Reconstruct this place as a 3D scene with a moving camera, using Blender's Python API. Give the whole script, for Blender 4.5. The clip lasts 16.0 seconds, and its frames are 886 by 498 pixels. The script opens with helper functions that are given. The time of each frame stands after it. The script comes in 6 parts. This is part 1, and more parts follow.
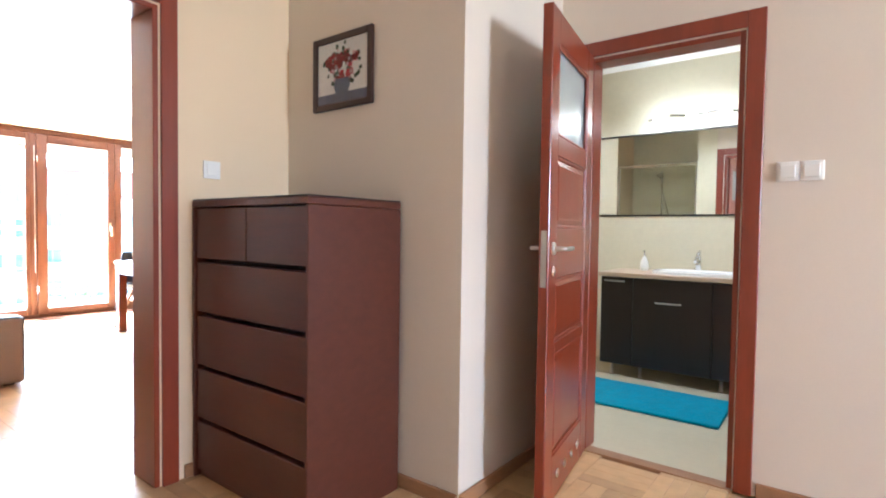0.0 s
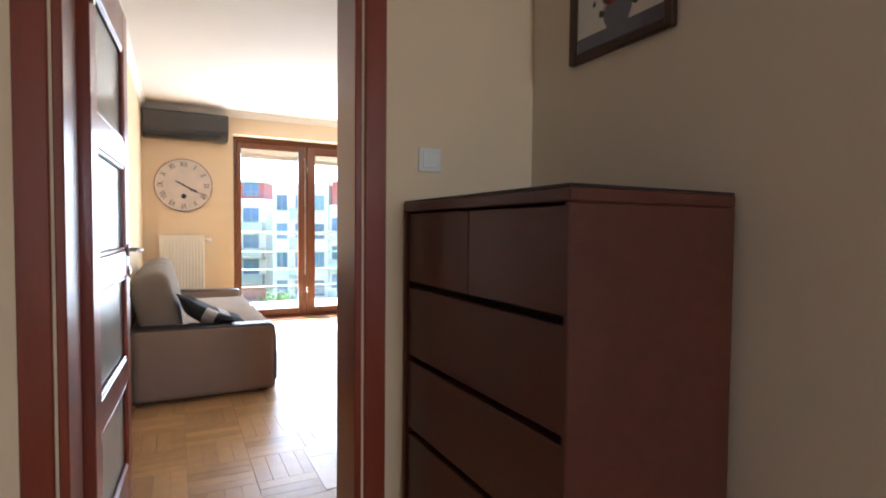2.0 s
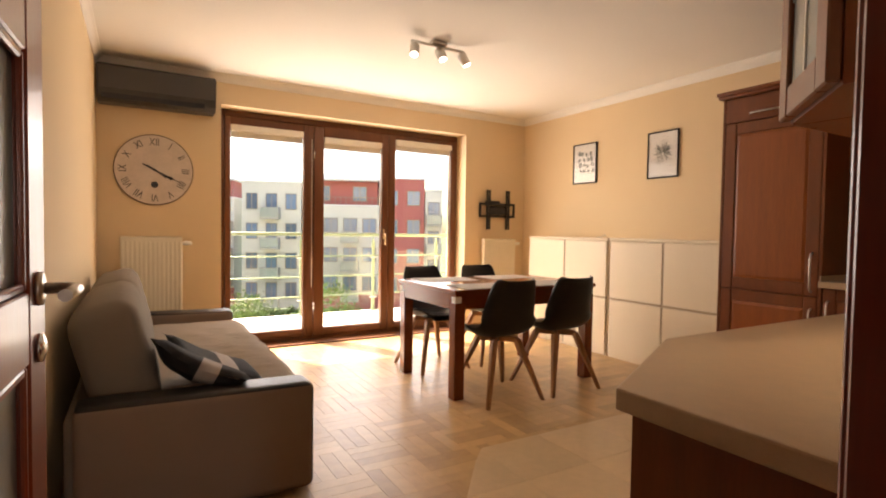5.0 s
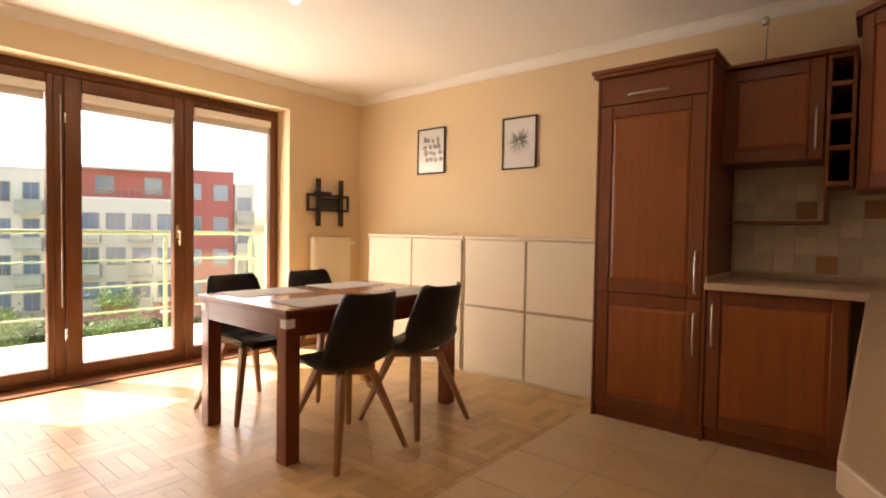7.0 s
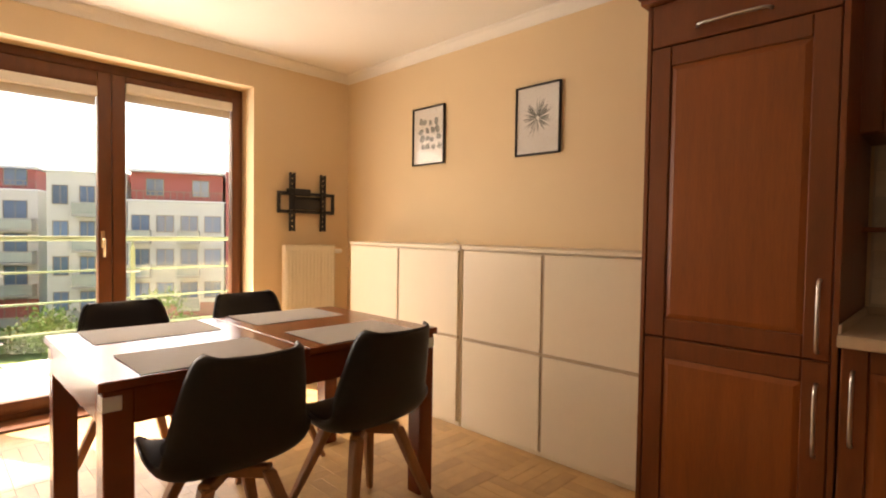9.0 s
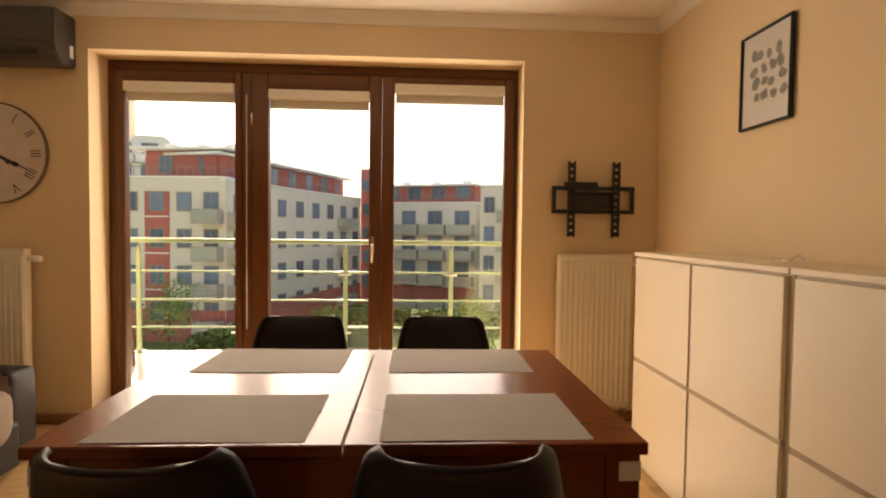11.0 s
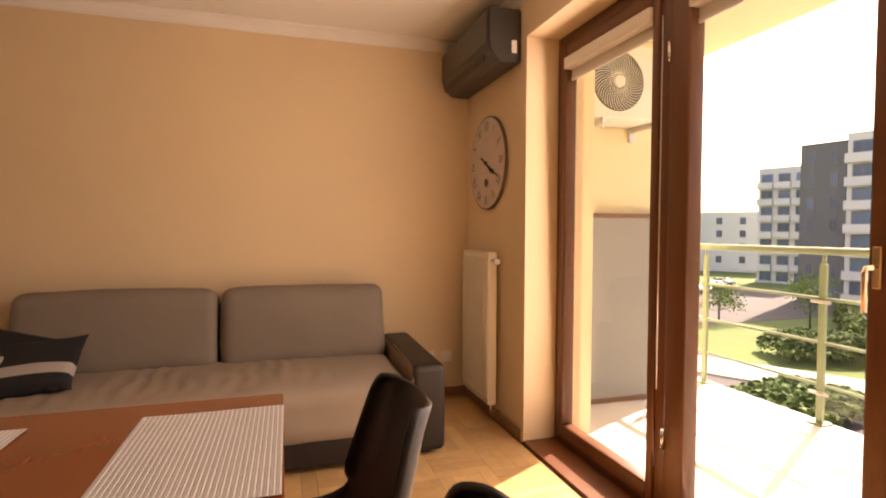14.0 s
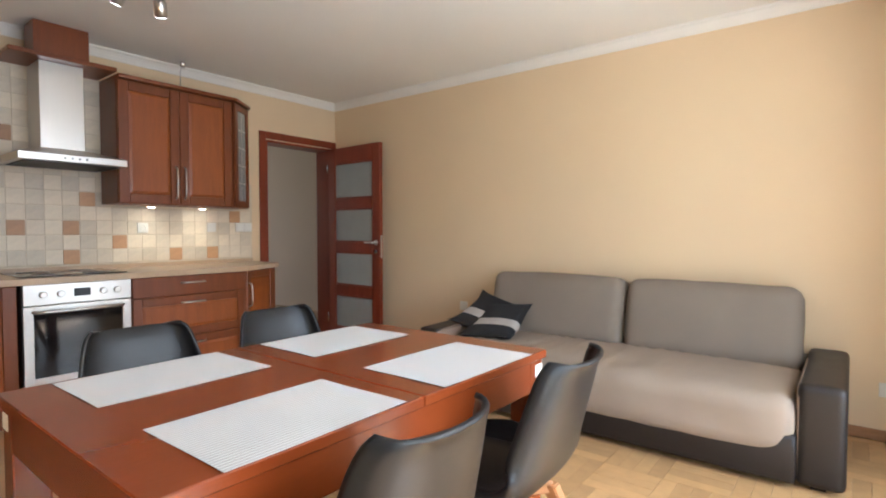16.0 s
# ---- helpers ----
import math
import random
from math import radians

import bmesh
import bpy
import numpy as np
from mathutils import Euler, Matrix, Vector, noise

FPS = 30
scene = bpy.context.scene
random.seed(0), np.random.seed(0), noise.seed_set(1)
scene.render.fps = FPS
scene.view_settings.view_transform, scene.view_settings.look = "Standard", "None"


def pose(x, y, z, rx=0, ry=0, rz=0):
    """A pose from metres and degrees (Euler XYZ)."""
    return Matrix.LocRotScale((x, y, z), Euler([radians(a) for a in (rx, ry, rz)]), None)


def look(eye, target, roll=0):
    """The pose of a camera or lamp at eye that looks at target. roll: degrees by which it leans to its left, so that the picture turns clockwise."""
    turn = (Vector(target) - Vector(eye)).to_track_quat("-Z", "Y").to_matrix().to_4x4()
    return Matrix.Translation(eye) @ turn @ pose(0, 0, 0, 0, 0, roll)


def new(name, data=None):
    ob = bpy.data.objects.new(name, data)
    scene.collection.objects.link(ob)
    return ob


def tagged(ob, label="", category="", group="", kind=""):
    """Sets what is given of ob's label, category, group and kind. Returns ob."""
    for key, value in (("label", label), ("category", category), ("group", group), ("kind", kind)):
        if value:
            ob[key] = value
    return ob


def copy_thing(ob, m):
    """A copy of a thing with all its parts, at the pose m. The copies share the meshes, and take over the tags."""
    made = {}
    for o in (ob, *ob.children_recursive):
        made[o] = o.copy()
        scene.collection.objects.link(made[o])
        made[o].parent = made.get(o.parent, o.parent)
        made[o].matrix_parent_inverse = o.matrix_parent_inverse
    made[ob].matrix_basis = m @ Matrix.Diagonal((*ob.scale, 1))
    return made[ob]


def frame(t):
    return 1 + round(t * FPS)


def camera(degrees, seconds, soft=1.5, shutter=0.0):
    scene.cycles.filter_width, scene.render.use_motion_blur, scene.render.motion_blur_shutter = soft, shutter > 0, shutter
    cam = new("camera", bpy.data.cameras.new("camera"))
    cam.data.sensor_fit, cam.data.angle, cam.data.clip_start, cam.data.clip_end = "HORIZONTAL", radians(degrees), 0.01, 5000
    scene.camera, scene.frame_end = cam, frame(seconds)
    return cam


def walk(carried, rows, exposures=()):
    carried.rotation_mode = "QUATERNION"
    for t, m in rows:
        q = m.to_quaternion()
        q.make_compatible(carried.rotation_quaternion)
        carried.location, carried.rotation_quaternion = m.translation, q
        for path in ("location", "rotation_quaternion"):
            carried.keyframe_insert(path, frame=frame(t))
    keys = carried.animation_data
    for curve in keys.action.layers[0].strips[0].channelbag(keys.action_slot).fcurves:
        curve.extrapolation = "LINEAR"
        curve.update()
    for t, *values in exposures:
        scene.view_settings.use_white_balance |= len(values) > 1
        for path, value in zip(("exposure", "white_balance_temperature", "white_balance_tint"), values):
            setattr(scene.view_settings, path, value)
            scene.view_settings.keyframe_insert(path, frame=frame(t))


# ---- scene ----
cam = camera(80.7, 16.0, soft=2.0)
PATH = [
    (0, (-0.214, 0.57, 1.113), (-1.42, 2.164, 1.044), 0.8),
    (0.5, (-0.326, 0.712, 1.129), (-1.672, 2.188, 1.043), 0.8),
    (1, (-0.486, 0.858, 1.137), (-1.978, 2.187, 1.048), 0.8),
    (1.5, (-0.694, 1.022, 1.138), (-2.365, 2.118, 1.062), 0.4),
    (2, (-0.93, 1.085, 1.146), (-2.71, 1.995, 1.072), 0.5),
    (2.5, (-1.172, 1.089, 1.152), (-3.011, 1.873, 1.081), 0.6),
    (3, (-1.433, 1.08, 1.153), (-3.295, 1.808, 1.075), 0.2),
    (5.5, (-2.707, 1.03, 1.141), (-4.342, 2.18, 1.071), 0.9),
    (6, (-2.908, 1.109, 1.129), (-4.427, 2.409, 1.057), 0.8),
    (6.5, (-3.122, 1.277, 1.13), (-4.51, 2.715, 1.06), 0.8),
    (7, (-3.308, 1.458, 1.131), (-4.587, 2.994, 1.065), 0.9),
    (7.5, (-3.463, 1.678, 1.131), (-4.684, 3.261, 1.065), 0.9),
    (8, (-3.569, 1.928, 1.145), (-4.79, 3.511, 1.081), 0.9),
    (10.5, (-4.143, 3.393, 1.205), (-6.064, 3.944, 1.133), 0.8),
    (11, (-4.338, 3.661, 1.201), (-6.334, 3.759, 1.129), 0.7),
    (11.5, (-4.579, 3.958, 1.201), (-6.527, 3.511, 1.131), 0.2),
    (12, (-4.883, 4.131, 1.205), (-6.686, 3.27, 1.134), 0.5),
    (12.5, (-5.202, 4.27, 1.195), (-6.796, 3.065, 1.127), 0.5),
    (13, (-5.56, 4.309, 1.175), (-6.892, 2.819, 1.111), 0.4),
    (13.5, (-5.929, 4.32, 1.179), (-6.935, 2.593, 1.11), 0.4),
    (14, (-6.288, 4.318, 1.193), (-6.88, 2.409, 1.121), 0.2),
    (14.5, (-6.679, 4.28, 1.196), (-6.721, 2.281, 1.127), 0.0),
    (15, (-7.018, 4.294, 1.22), (-6.453, 2.378, 1.135), -0.1),
    (15.5, (-7.074, 4.323, 1.172), (-6.103, 2.576, 1.105), -0.0),
    (16, (-7.117, 4.490, 1.160), (-5.885, 2.920, 1.092), 0.0),
]
EXPOSURES = [
    (0.0, 4.9, 4800, 11), (1.5, 4.3, 4700, 8), (2.0, 3.3, 5100, 10), (2.5, 3.05, 6500, 16), (3.2, 2.9, 7000, 17), (5.4, 2.2, 7500, 22),
    (8.2, 2.25, 7300, 21), (10.4, 1.55, 9000, 22), (12.4, 1.27, 7500, 21), (13.5, 1.58, 8500, 28), (14.5, 1.78, 9000, 41), (15.2, 2.35, 6000, 21), (16.0, 2.6, 5250, 8),
]
walk(cam, [(t, look(eye, target, roll)) for t, eye, target, roll in PATH], EXPOSURES)

# ---- world, sun, lamps ----
SUN_WAY = Vector((1.0, 0.53, -0.92)).normalized()
world = bpy.data.worlds.new("sky")
scene.world = world
world.use_nodes = True
wn = world.node_tree
wn.nodes.clear()
w_out = wn.nodes.new("ShaderNodeOutputWorld")
w_bg = wn.nodes.new("ShaderNodeBackground")
w_sky = wn.nodes.new("ShaderNodeTexSky")
w_sky.sky_type = "NISHITA"
w_sky.sun_disc = False
w_sky.sun_elevation = math.asin(-SUN_WAY.z)
w_sky.sun_rotation = math.atan2(-SUN_WAY.x, -SUN_WAY.y)
w_sky.air_density, w_sky.dust_density = 1.0, 3.0
w_bg.inputs[1].default_value = 0.15
wn.links.new(w_sky.outputs[0], w_bg.inputs[0])
wn.links.new(w_bg.outputs[0], w_out.inputs[0])


def lamp(name, kind, m, energy, color=(1, 1, 1), **settings):
    data = bpy.data.lights.new(name, kind)
    data.energy, data.color = energy, color
    if kind == "AREA":
        data.shape, data.size, data.size_y = "RECTANGLE", settings["sx"], settings["sy"]
    if kind == "SUN":
        data.angle = radians(settings["angle"])
    if kind in ("POINT", "SPOT"):
        data.shadow_soft_size = settings.get("soft", 0.05)
    if kind == "SPOT":
        data.spot_size, data.spot_blend = radians(settings["cone"]), 0.6
    ob = new(name, data)
    ob.matrix_world = m
    return ob


lamp("sun", "SUN", look((0, 0, 30), Vector((0, 0, 30)) + SUN_WAY), 5.0, (1.0, 0.96, 0.90), angle=0.5)
# the sky's light in the balcony window's opening
lamp("window_skylight", "AREA", look((-7.735, 2.98, 1.2), (0, 2.98, 0.9)), 11, (1.0, 0.97, 0.92), sx=2.5, sy=2.0)
# daylight from the far end of the hall
lamp("hall_window_skylight", "AREA", look((4.45, 1.87, 1.5), (-3, 1.9, 1.45)), 6.8, (1.0, 0.96, 0.91), sx=0.55, sy=0.9)
for bx in (-1.42, -1.17, -0.92):
    lamp("bath_bulb", "POINT", pose(bx, 5.02, 2.06), 0.05, (1.0, 0.9, 0.72), soft=0.04)
lamp("bath_ceiling_spot", "SPOT", look((-1.25, 4.15, 2.50), (-1.2, 4.2, 0)), 3.6, (1.0, 0.93, 0.80), cone=150, soft=0.05)
for sy_ in (2.30, 2.72):
    lamp("cabinet_spot", "SPOT", look((-2.92, sy_, 1.335), (-2.86, sy_, 0.9)), 0.45, (1.0, 0.82, 0.55), cone=110, soft=0.02)

# ---- materials ----
def material(name, color, rough=0.6, metal=0.0, vary=0.12, scale=6.0, fine=60.0, bump=0.06, stretch=(1, 1, 1), per_object=0.0, per_island=0.0,
             coat=0.0, rough_vary=0.025, spec=0.5, space="Object"):
    """A surface with colour and gloss that vary at two scales, and fine relief."""
    m = bpy.data.materials.new(name)
    m.use_nodes = True
    n, l = m.node_tree.nodes, m.node_tree.links
    b = n["Principled BSDF"]
    b.inputs["Metallic"].default_value = metal
    b.inputs["Specular IOR Level"].default_value = spec
    b.inputs["Coat Weight"].default_value = coat
    b.inputs["Coat Roughness"].default_value = 0.12
    co = n.new("ShaderNodeTexCoord")
    mp = n.new("ShaderNodeMapping")
    mp.inputs["Scale"].default_value = stretch
    l.new(co.outputs[space], mp.inputs[0])
    big, small = n.new("ShaderNodeTexNoise"), n.new("ShaderNodeTexNoise")
    big.inputs["Scale"].default_value, small.inputs["Scale"].default_value = scale, fine
    big.inputs["Detail"].default_value, small.inputs["Detail"].default_value = 4, 3
    l.new(mp.outputs[0], big.inputs[0])
    l.new(mp.outputs[0], small.inputs[0])
    mix = n.new("ShaderNodeMath")
    mix.operation = "MULTIPLY_ADD"
    l.new(big.outputs[0], mix.inputs[0])
    mix.inputs[1].default_value = 0.65
    half = n.new("ShaderNodeMath")
    half.operation = "MULTIPLY"
    l.new(small.outputs[0], half.inputs[0])
    half.inputs[1].default_value = 0.35
    l.new(half.outputs[0], mix.inputs[2])
    last = mix.outputs[0]
    if per_object or per_island:
        info = n.new("ShaderNodeObjectInfo") if per_object else n.new("ShaderNodeNewGeometry")
        add = n.new("ShaderNodeMath")
        add.operation = "MULTIPLY_ADD"
        l.new(info.outputs["Random" if per_object else "Random Per Island"], add.inputs[0])
        add.inputs[1].default_value = per_object or per_island
        shift = n.new("ShaderNodeMath")
        shift.operation = "SUBTRACT"
        l.new(last, shift.inputs[0])
        shift.inputs[1].default_value = (per_object or per_island) / 2
        l.new(shift.outputs[0], add.inputs[2])
        last = add.outputs[0]
    ramp = n.new("ShaderNodeMapRange")
    ramp.inputs[1].default_value, ramp.inputs[2].default_value = 0.25, 0.75
    ramp.inputs[3].default_value, ramp.inputs[4].default_value = 1 - vary, 1 + vary
    ramp.clamp = False
    l.new(last, ramp.inputs[0])
    tint = n.new("ShaderNodeVectorMath")
    tint.operation = "SCALE"
    tint.inputs[0].default_value = color[:3]
    l.new(ramp.outputs[0], tint.inputs["Scale"])
    l.new(tint.outputs[0], b.inputs["Base Color"])
    rr = n.new("ShaderNodeMapRange")
    rr.inputs[1].default_value, rr.inputs[2].default_value = 0.3, 0.7
    rr.inputs[3].default_value, rr.inputs[4].default_value = max(0.02, rough - rough_vary), min(1, rough + rough_vary)
    l.new(big.outputs[0], rr.inputs[0])
    l.new(rr.outputs[0], b.inputs["Roughness"])
    if bump:
        bp = n.new("ShaderNodeBump")
        bp.inputs["Strength"].default_value = bump
        bp.inputs["Distance"].default_value = 0.01
        l.new(small.outputs[0], bp.inputs["Height"])
        l.new(bp.outputs[0], b.inputs["Normal"])
    return m


def glow(name, color, power):
    m = bpy.data.materials.new(name)
    m.use_nodes = True
    b = m.node_tree.nodes["Principled BSDF"]
    b.inputs["Base Color"].default_value = (*color, 1)
    b.inputs["Emission Color"].default_value = (*color, 1)
    b.inputs["Emission Strength"].default_value = power
    return m


def clear(name, tint=(1, 1, 1), rough=0.0):
    """Thin window glass: see-through with a mirror gloss by Fresnel."""
    m = bpy.data.materials.new(name)
    m.use_nodes = True
    n, l = m.node_tree.nodes, m.node_tree.links
    n.remove(n["Principled BSDF"])
    tr, gl, mx, lw = n.new("ShaderNodeBsdfTransparent"), n.new("ShaderNodeBsdfGlossy"), n.new("ShaderNodeMixShader"), n.new("ShaderNodeLayerWeight")
    tr.inputs[0].default_value = (*tint, 1)
    gl.inputs["Roughness"].default_value = rough
    lw.inputs[0].default_value = 0.5
    po, ad = n.new("ShaderNodeMath"), n.new("ShaderNodeMath")
    po.operation, ad.operation = "POWER", "MULTIPLY_ADD"
    po.inputs[1].default_value = 5.0
    ad.inputs[1].default_value, ad.inputs[2].default_value = 0.75, 0.03
    l.new(lw.outputs["Facing"], po.inputs[0])
    l.new(po.outputs[0], ad.inputs[0])
    l.new(ad.outputs[0], mx.inputs[0])
    l.new(tr.outputs[0], mx.inputs[1])
    l.new(gl.outputs[0], mx.inputs[2])
    l.new(mx.outputs[0], n["Material Output"].inputs[0])
    return m


def frosted(name, tint):
    m = material(name, tint, 0.2, vary=0.05, bump=0.05)
    b = m.node_tree.nodes["Principled BSDF"]
    b.inputs["Transmission Weight"].default_value = 0.35
    return m


WALL = material("beige_wall_paint", (0.75, 0.585, 0.375), 0.85, vary=0.04, scale=1.2, fine=180, bump=0.05)
HALLWALL = material("hall_wall_paint", (0.70, 0.61, 0.495), 0.8, vary=0.04, scale=1.2, fine=180, bump=0.05)
CEIL = material("white_ceiling_paint", (0.86, 0.84, 0.79), 0.9, vary=0.03, scale=1.0, fine=120, bump=0.03)
CORNICE = material("white_cornice_paint", (0.82, 0.79, 0.73), 0.7, vary=0.03)
MAHOG = material("mahogany_veneer", (0.20, 0.032, 0.010), 0.32, vary=0.2, scale=3, fine=30, bump=0.03, stretch=(6, 6, 0.6), coat=0.25)
MAHOG_H = material("mahogany_veneer_cross_grain", (0.21, 0.034, 0.011), 0.32, vary=0.2, scale=3, fine=30, bump=0.03, stretch=(0.6, 0.6, 6), coat=0.25)
CHERRY = material("cherry_kitchen_wood", (0.185, 0.048, 0.010), 0.4, vary=0.25, scale=3, fine=26, bump=0.03, stretch=(7, 7, 0.7), coat=0.15)
CHERRY_P = material("cherry_kitchen_panel_wood", (0.28, 0.074, 0.012), 0.42, vary=0.25, scale=3, fine=26, bump=0.03, stretch=(7, 7, 0.7), coat=0.15)
CHESTW = material("red_brown_stained_ash", (0.078, 0.020, 0.010), 0.38, vary=0.25, scale=4, fine=40, bump=0.03, stretch=(0.7, 5, 8))
TABLEW = material("red_brown_table_wood", (0.20, 0.042, 0.009), 0.27, vary=0.10, scale=3, fine=30, bump=0.0, stretch=(6, 0.7, 6), coat=0.25, rough_vary=0.0)
PINE = material("golden_brown_window_wood", (0.135, 0.046, 0.015), 0.4, vary=0.25, scale=3, fine=30, bump=0.02, stretch=(6, 6, 0.7))
LEGW = material("beech_chair_leg_wood", (0.38, 0.185, 0.075), 0.45, vary=0.2, scale=5, fine=40, bump=0.02, stretch=(7, 7, 0.8))
OAKP = material("oak_parquet", (0.51, 0.32, 0.145), 0.34, vary=0.16, scale=5, fine=50, bump=0.02, stretch=(3, 3, 3), per_object=0.5, rough_vary=0.02, spec=0.35)
OAKPJ = material("oak_parquet_field", (0.51, 0.32, 0.145), 0.34, vary=0.16, scale=5, fine=50, bump=0.02, stretch=(3, 3, 3), per_island=0.5, rough_vary=0.02, spec=0.35)
JOINT = material("dark_floor_joint", (0.42, 0.26, 0.115), 0.8)
WALLGROUT = material("cream_wall_grout", (0.66, 0.57, 0.43), 0.9)
GROUT = material("sand_grout", (0.58, 0.51, 0.40), 0.9)
TILE = material("sand_floor_tile", (0.60, 0.44, 0.26), 0.33, vary=0.12, scale=2.5, fine=20, bump=0.02, per_object=0.25)
TILEJ = material("sand_floor_tile_field", (0.60, 0.44, 0.26), 0.33, vary=0.12, scale=2.5, fine=20, bump=0.02, per_island=0.25)
BATHTILE = material("cream_bath_tile", (0.72, 0.66, 0.48), 0.22, vary=0.06, scale=2, fine=25, bump=0.01)
WTILE = material("cream_travertine_wall_tile", (0.72, 0.63, 0.49), 0.4, vary=0.15, scale=8, fine=50, bump=0.05, per_object=0.45)
OTILE = material("terracotta_wall_tile", (0.48, 0.27, 0.13), 0.4, vary=0.2, scale=8, fine=50, bump=0.05, per_object=0.7)
COUNTER = material("beige_stone_worktop", (0.53, 0.39, 0.26), 0.36, vary=0.10, scale=30, fine=220, bump=0.02)
WHITECAB = material("white_lacquered_board", (0.74, 0.64, 0.48), 0.4, vary=0.02, bump=0.0, rough_vary=0.02)
WHITEP = material("white_plastic", (0.80, 0.78, 0.72), 0.35, vary=0.03, bump=0.0)
RADP = material("cream_radiator_enamel", (0.80, 0.74, 0.60), 0.35, vary=0.03, bump=0.01)
BLACKP = material("black_moulded_plastic", (0.010, 0.010, 0.011), 0.42, vary=0.1, bump=0.02)
SHELL = material("black_chair_shell", (0.008, 0.008, 0.009), 0.42, vary=0.1, bump=0.01, spec=0.4)
STEEL = material("brushed_steel", (0.62, 0.60, 0.57), 0.30, metal=1.0, vary=0.02, fine=90, stretch=(9, 9, 0.6), bump=0.0, rough_vary=0.0)
BRASS = material("satin_brass", (0.62, 0.47, 0.28), 0.35, metal=1.0, vary=0.03, bump=0.0)
CHROME = material("polished_chrome", (0.75, 0.75, 0.75), 0.12, metal=1.0, vary=0.03, bump=0.0)
BLACKM = material("black_powder_coated_steel", (0.015, 0.015, 0.015), 0.5, vary=0.1)
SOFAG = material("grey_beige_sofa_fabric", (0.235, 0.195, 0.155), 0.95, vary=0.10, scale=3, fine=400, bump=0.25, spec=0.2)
# same sofa fabric, brightened in colour for the light on the seat
SOFAS = material("grey_beige_sofa_fabric_lit", (0.33, 0.27, 0.215), 0.95, vary=0.10, scale=3, fine=400, bump=0.25, spec=0.2)
LEATHER = material("dark_brown_leatherette", (0.015, 0.012, 0.011), 0.45, vary=0.15, scale=10, fine=300, bump=0.10, spec=0.45)
SOFAARM = material("grey_brown_arm_fabric", (0.27, 0.20, 0.155), 0.9, vary=0.08, scale=3, fine=400, bump=0.2, spec=0.2)
CUSHB = material("black_cushion_cloth", (0.016, 0.015, 0.016), 0.95, fine=300, bump=0.2)
CUSHW = material("grey_white_cushion_stripe", (0.42, 0.38, 0.35), 0.95, fine=300, bump=0.2)
MATW = material("white_ribbed_cotton", (0.63, 0.635, 0.64), 0.55, vary=0.06, fine=300, bump=0.2)
MATG = material("grey_ribbed_cotton", (0.40, 0.405, 0.415), 0.55, vary=0.06, fine=300, bump=0.2)
# shade inside gaps and openings, put in as a near-black colour
GAPSHADE = material("painted_gap_shade", (0.012, 0.007, 0.005), 0.9)
ACG = material("dark_graphite_plastic", (0.050, 0.045, 0.040), 0.3, vary=0.04, bump=0.0, rough_vary=0.02)
GLASS = clear("window_glass", (0.97, 0.99, 0.97))
PICGLASS = clear("picture_glass")
FROST = frosted("frosted_door_glass", (0.55, 0.58, 0.56))
MIRROR = material("mirror_silver", (0.88, 0.88, 0.86), 0.02, metal=1.0, vary=0.0, rough_vary=0.0, bump=0.0)
VANITY = material("black_brown_oak_front", (0.016, 0.010, 0.008), 0.35, vary=0.2, stretch=(7, 7, 0.8), bump=0.02)
BLUEMAT = material("turquoise_terry_cloth", (0.03, 0.33, 0.52), 0.95, vary=0.15, scale=20, fine=500, bump=0.5)
CERAMIC = material("white_ceramic", (0.84, 0.83, 0.80), 0.12, vary=0.02, bump=0.0)
YELLOW = material("pale_yellow_render", (0.80, 0.70, 0.47), 0.9, vary=0.05, scale=2, fine=150, bump=0.12)
BALC = material("light_balcony_tile", (0.66, 0.62, 0.56), 0.6, vary=0.06, scale=3, fine=60, bump=0.03)
GREENM = material("pale_green_painted_steel", (0.27, 0.34, 0.21), 0.4, vary=0.05, bump=0.01)
SCREEN = material("grey_insect_mesh", (0.30, 0.30, 0.29), 0.9, vary=0.06, fine=500, bump=0.1)
PAPER = material("white_paper", (0.72, 0.70, 0.66), 0.9, vary=0.03, bump=0.0)
INKG = material("grey_green_ink", (0.26, 0.27, 0.25), 0.9, vary=0.3, scale=30)
BLIND = material("white_blind_fabric", (0.74, 0.70, 0.62), 0.9, vary=0.03)

# ---- building helpers ----
def link_mesh(name, bm, mat):
    me = bpy.data.meshes.new(name)
    bm.normal_update()
    bm.to_mesh(me)
    bm.free()
    for one in (mat if isinstance(mat, (list, tuple)) else [mat]):
        me.materials.append(one)
    return me


def part(name, bm, mat, parent, label=""):
    ob = new(name, link_mesh(name, bm, mat))
    ob.parent = parent
    return tagged(ob, label)


def thing(name, m, label, category, group=""):
    ob = new(name)
    ob.empty_display_size = 0.1
    ob.matrix_world = m
    return tagged(ob, label, category, group)


def setting(name, bm, mat, label="", category=""):
    return tagged(new(name, link_mesh(name, bm, mat)), label, category, kind="structure")


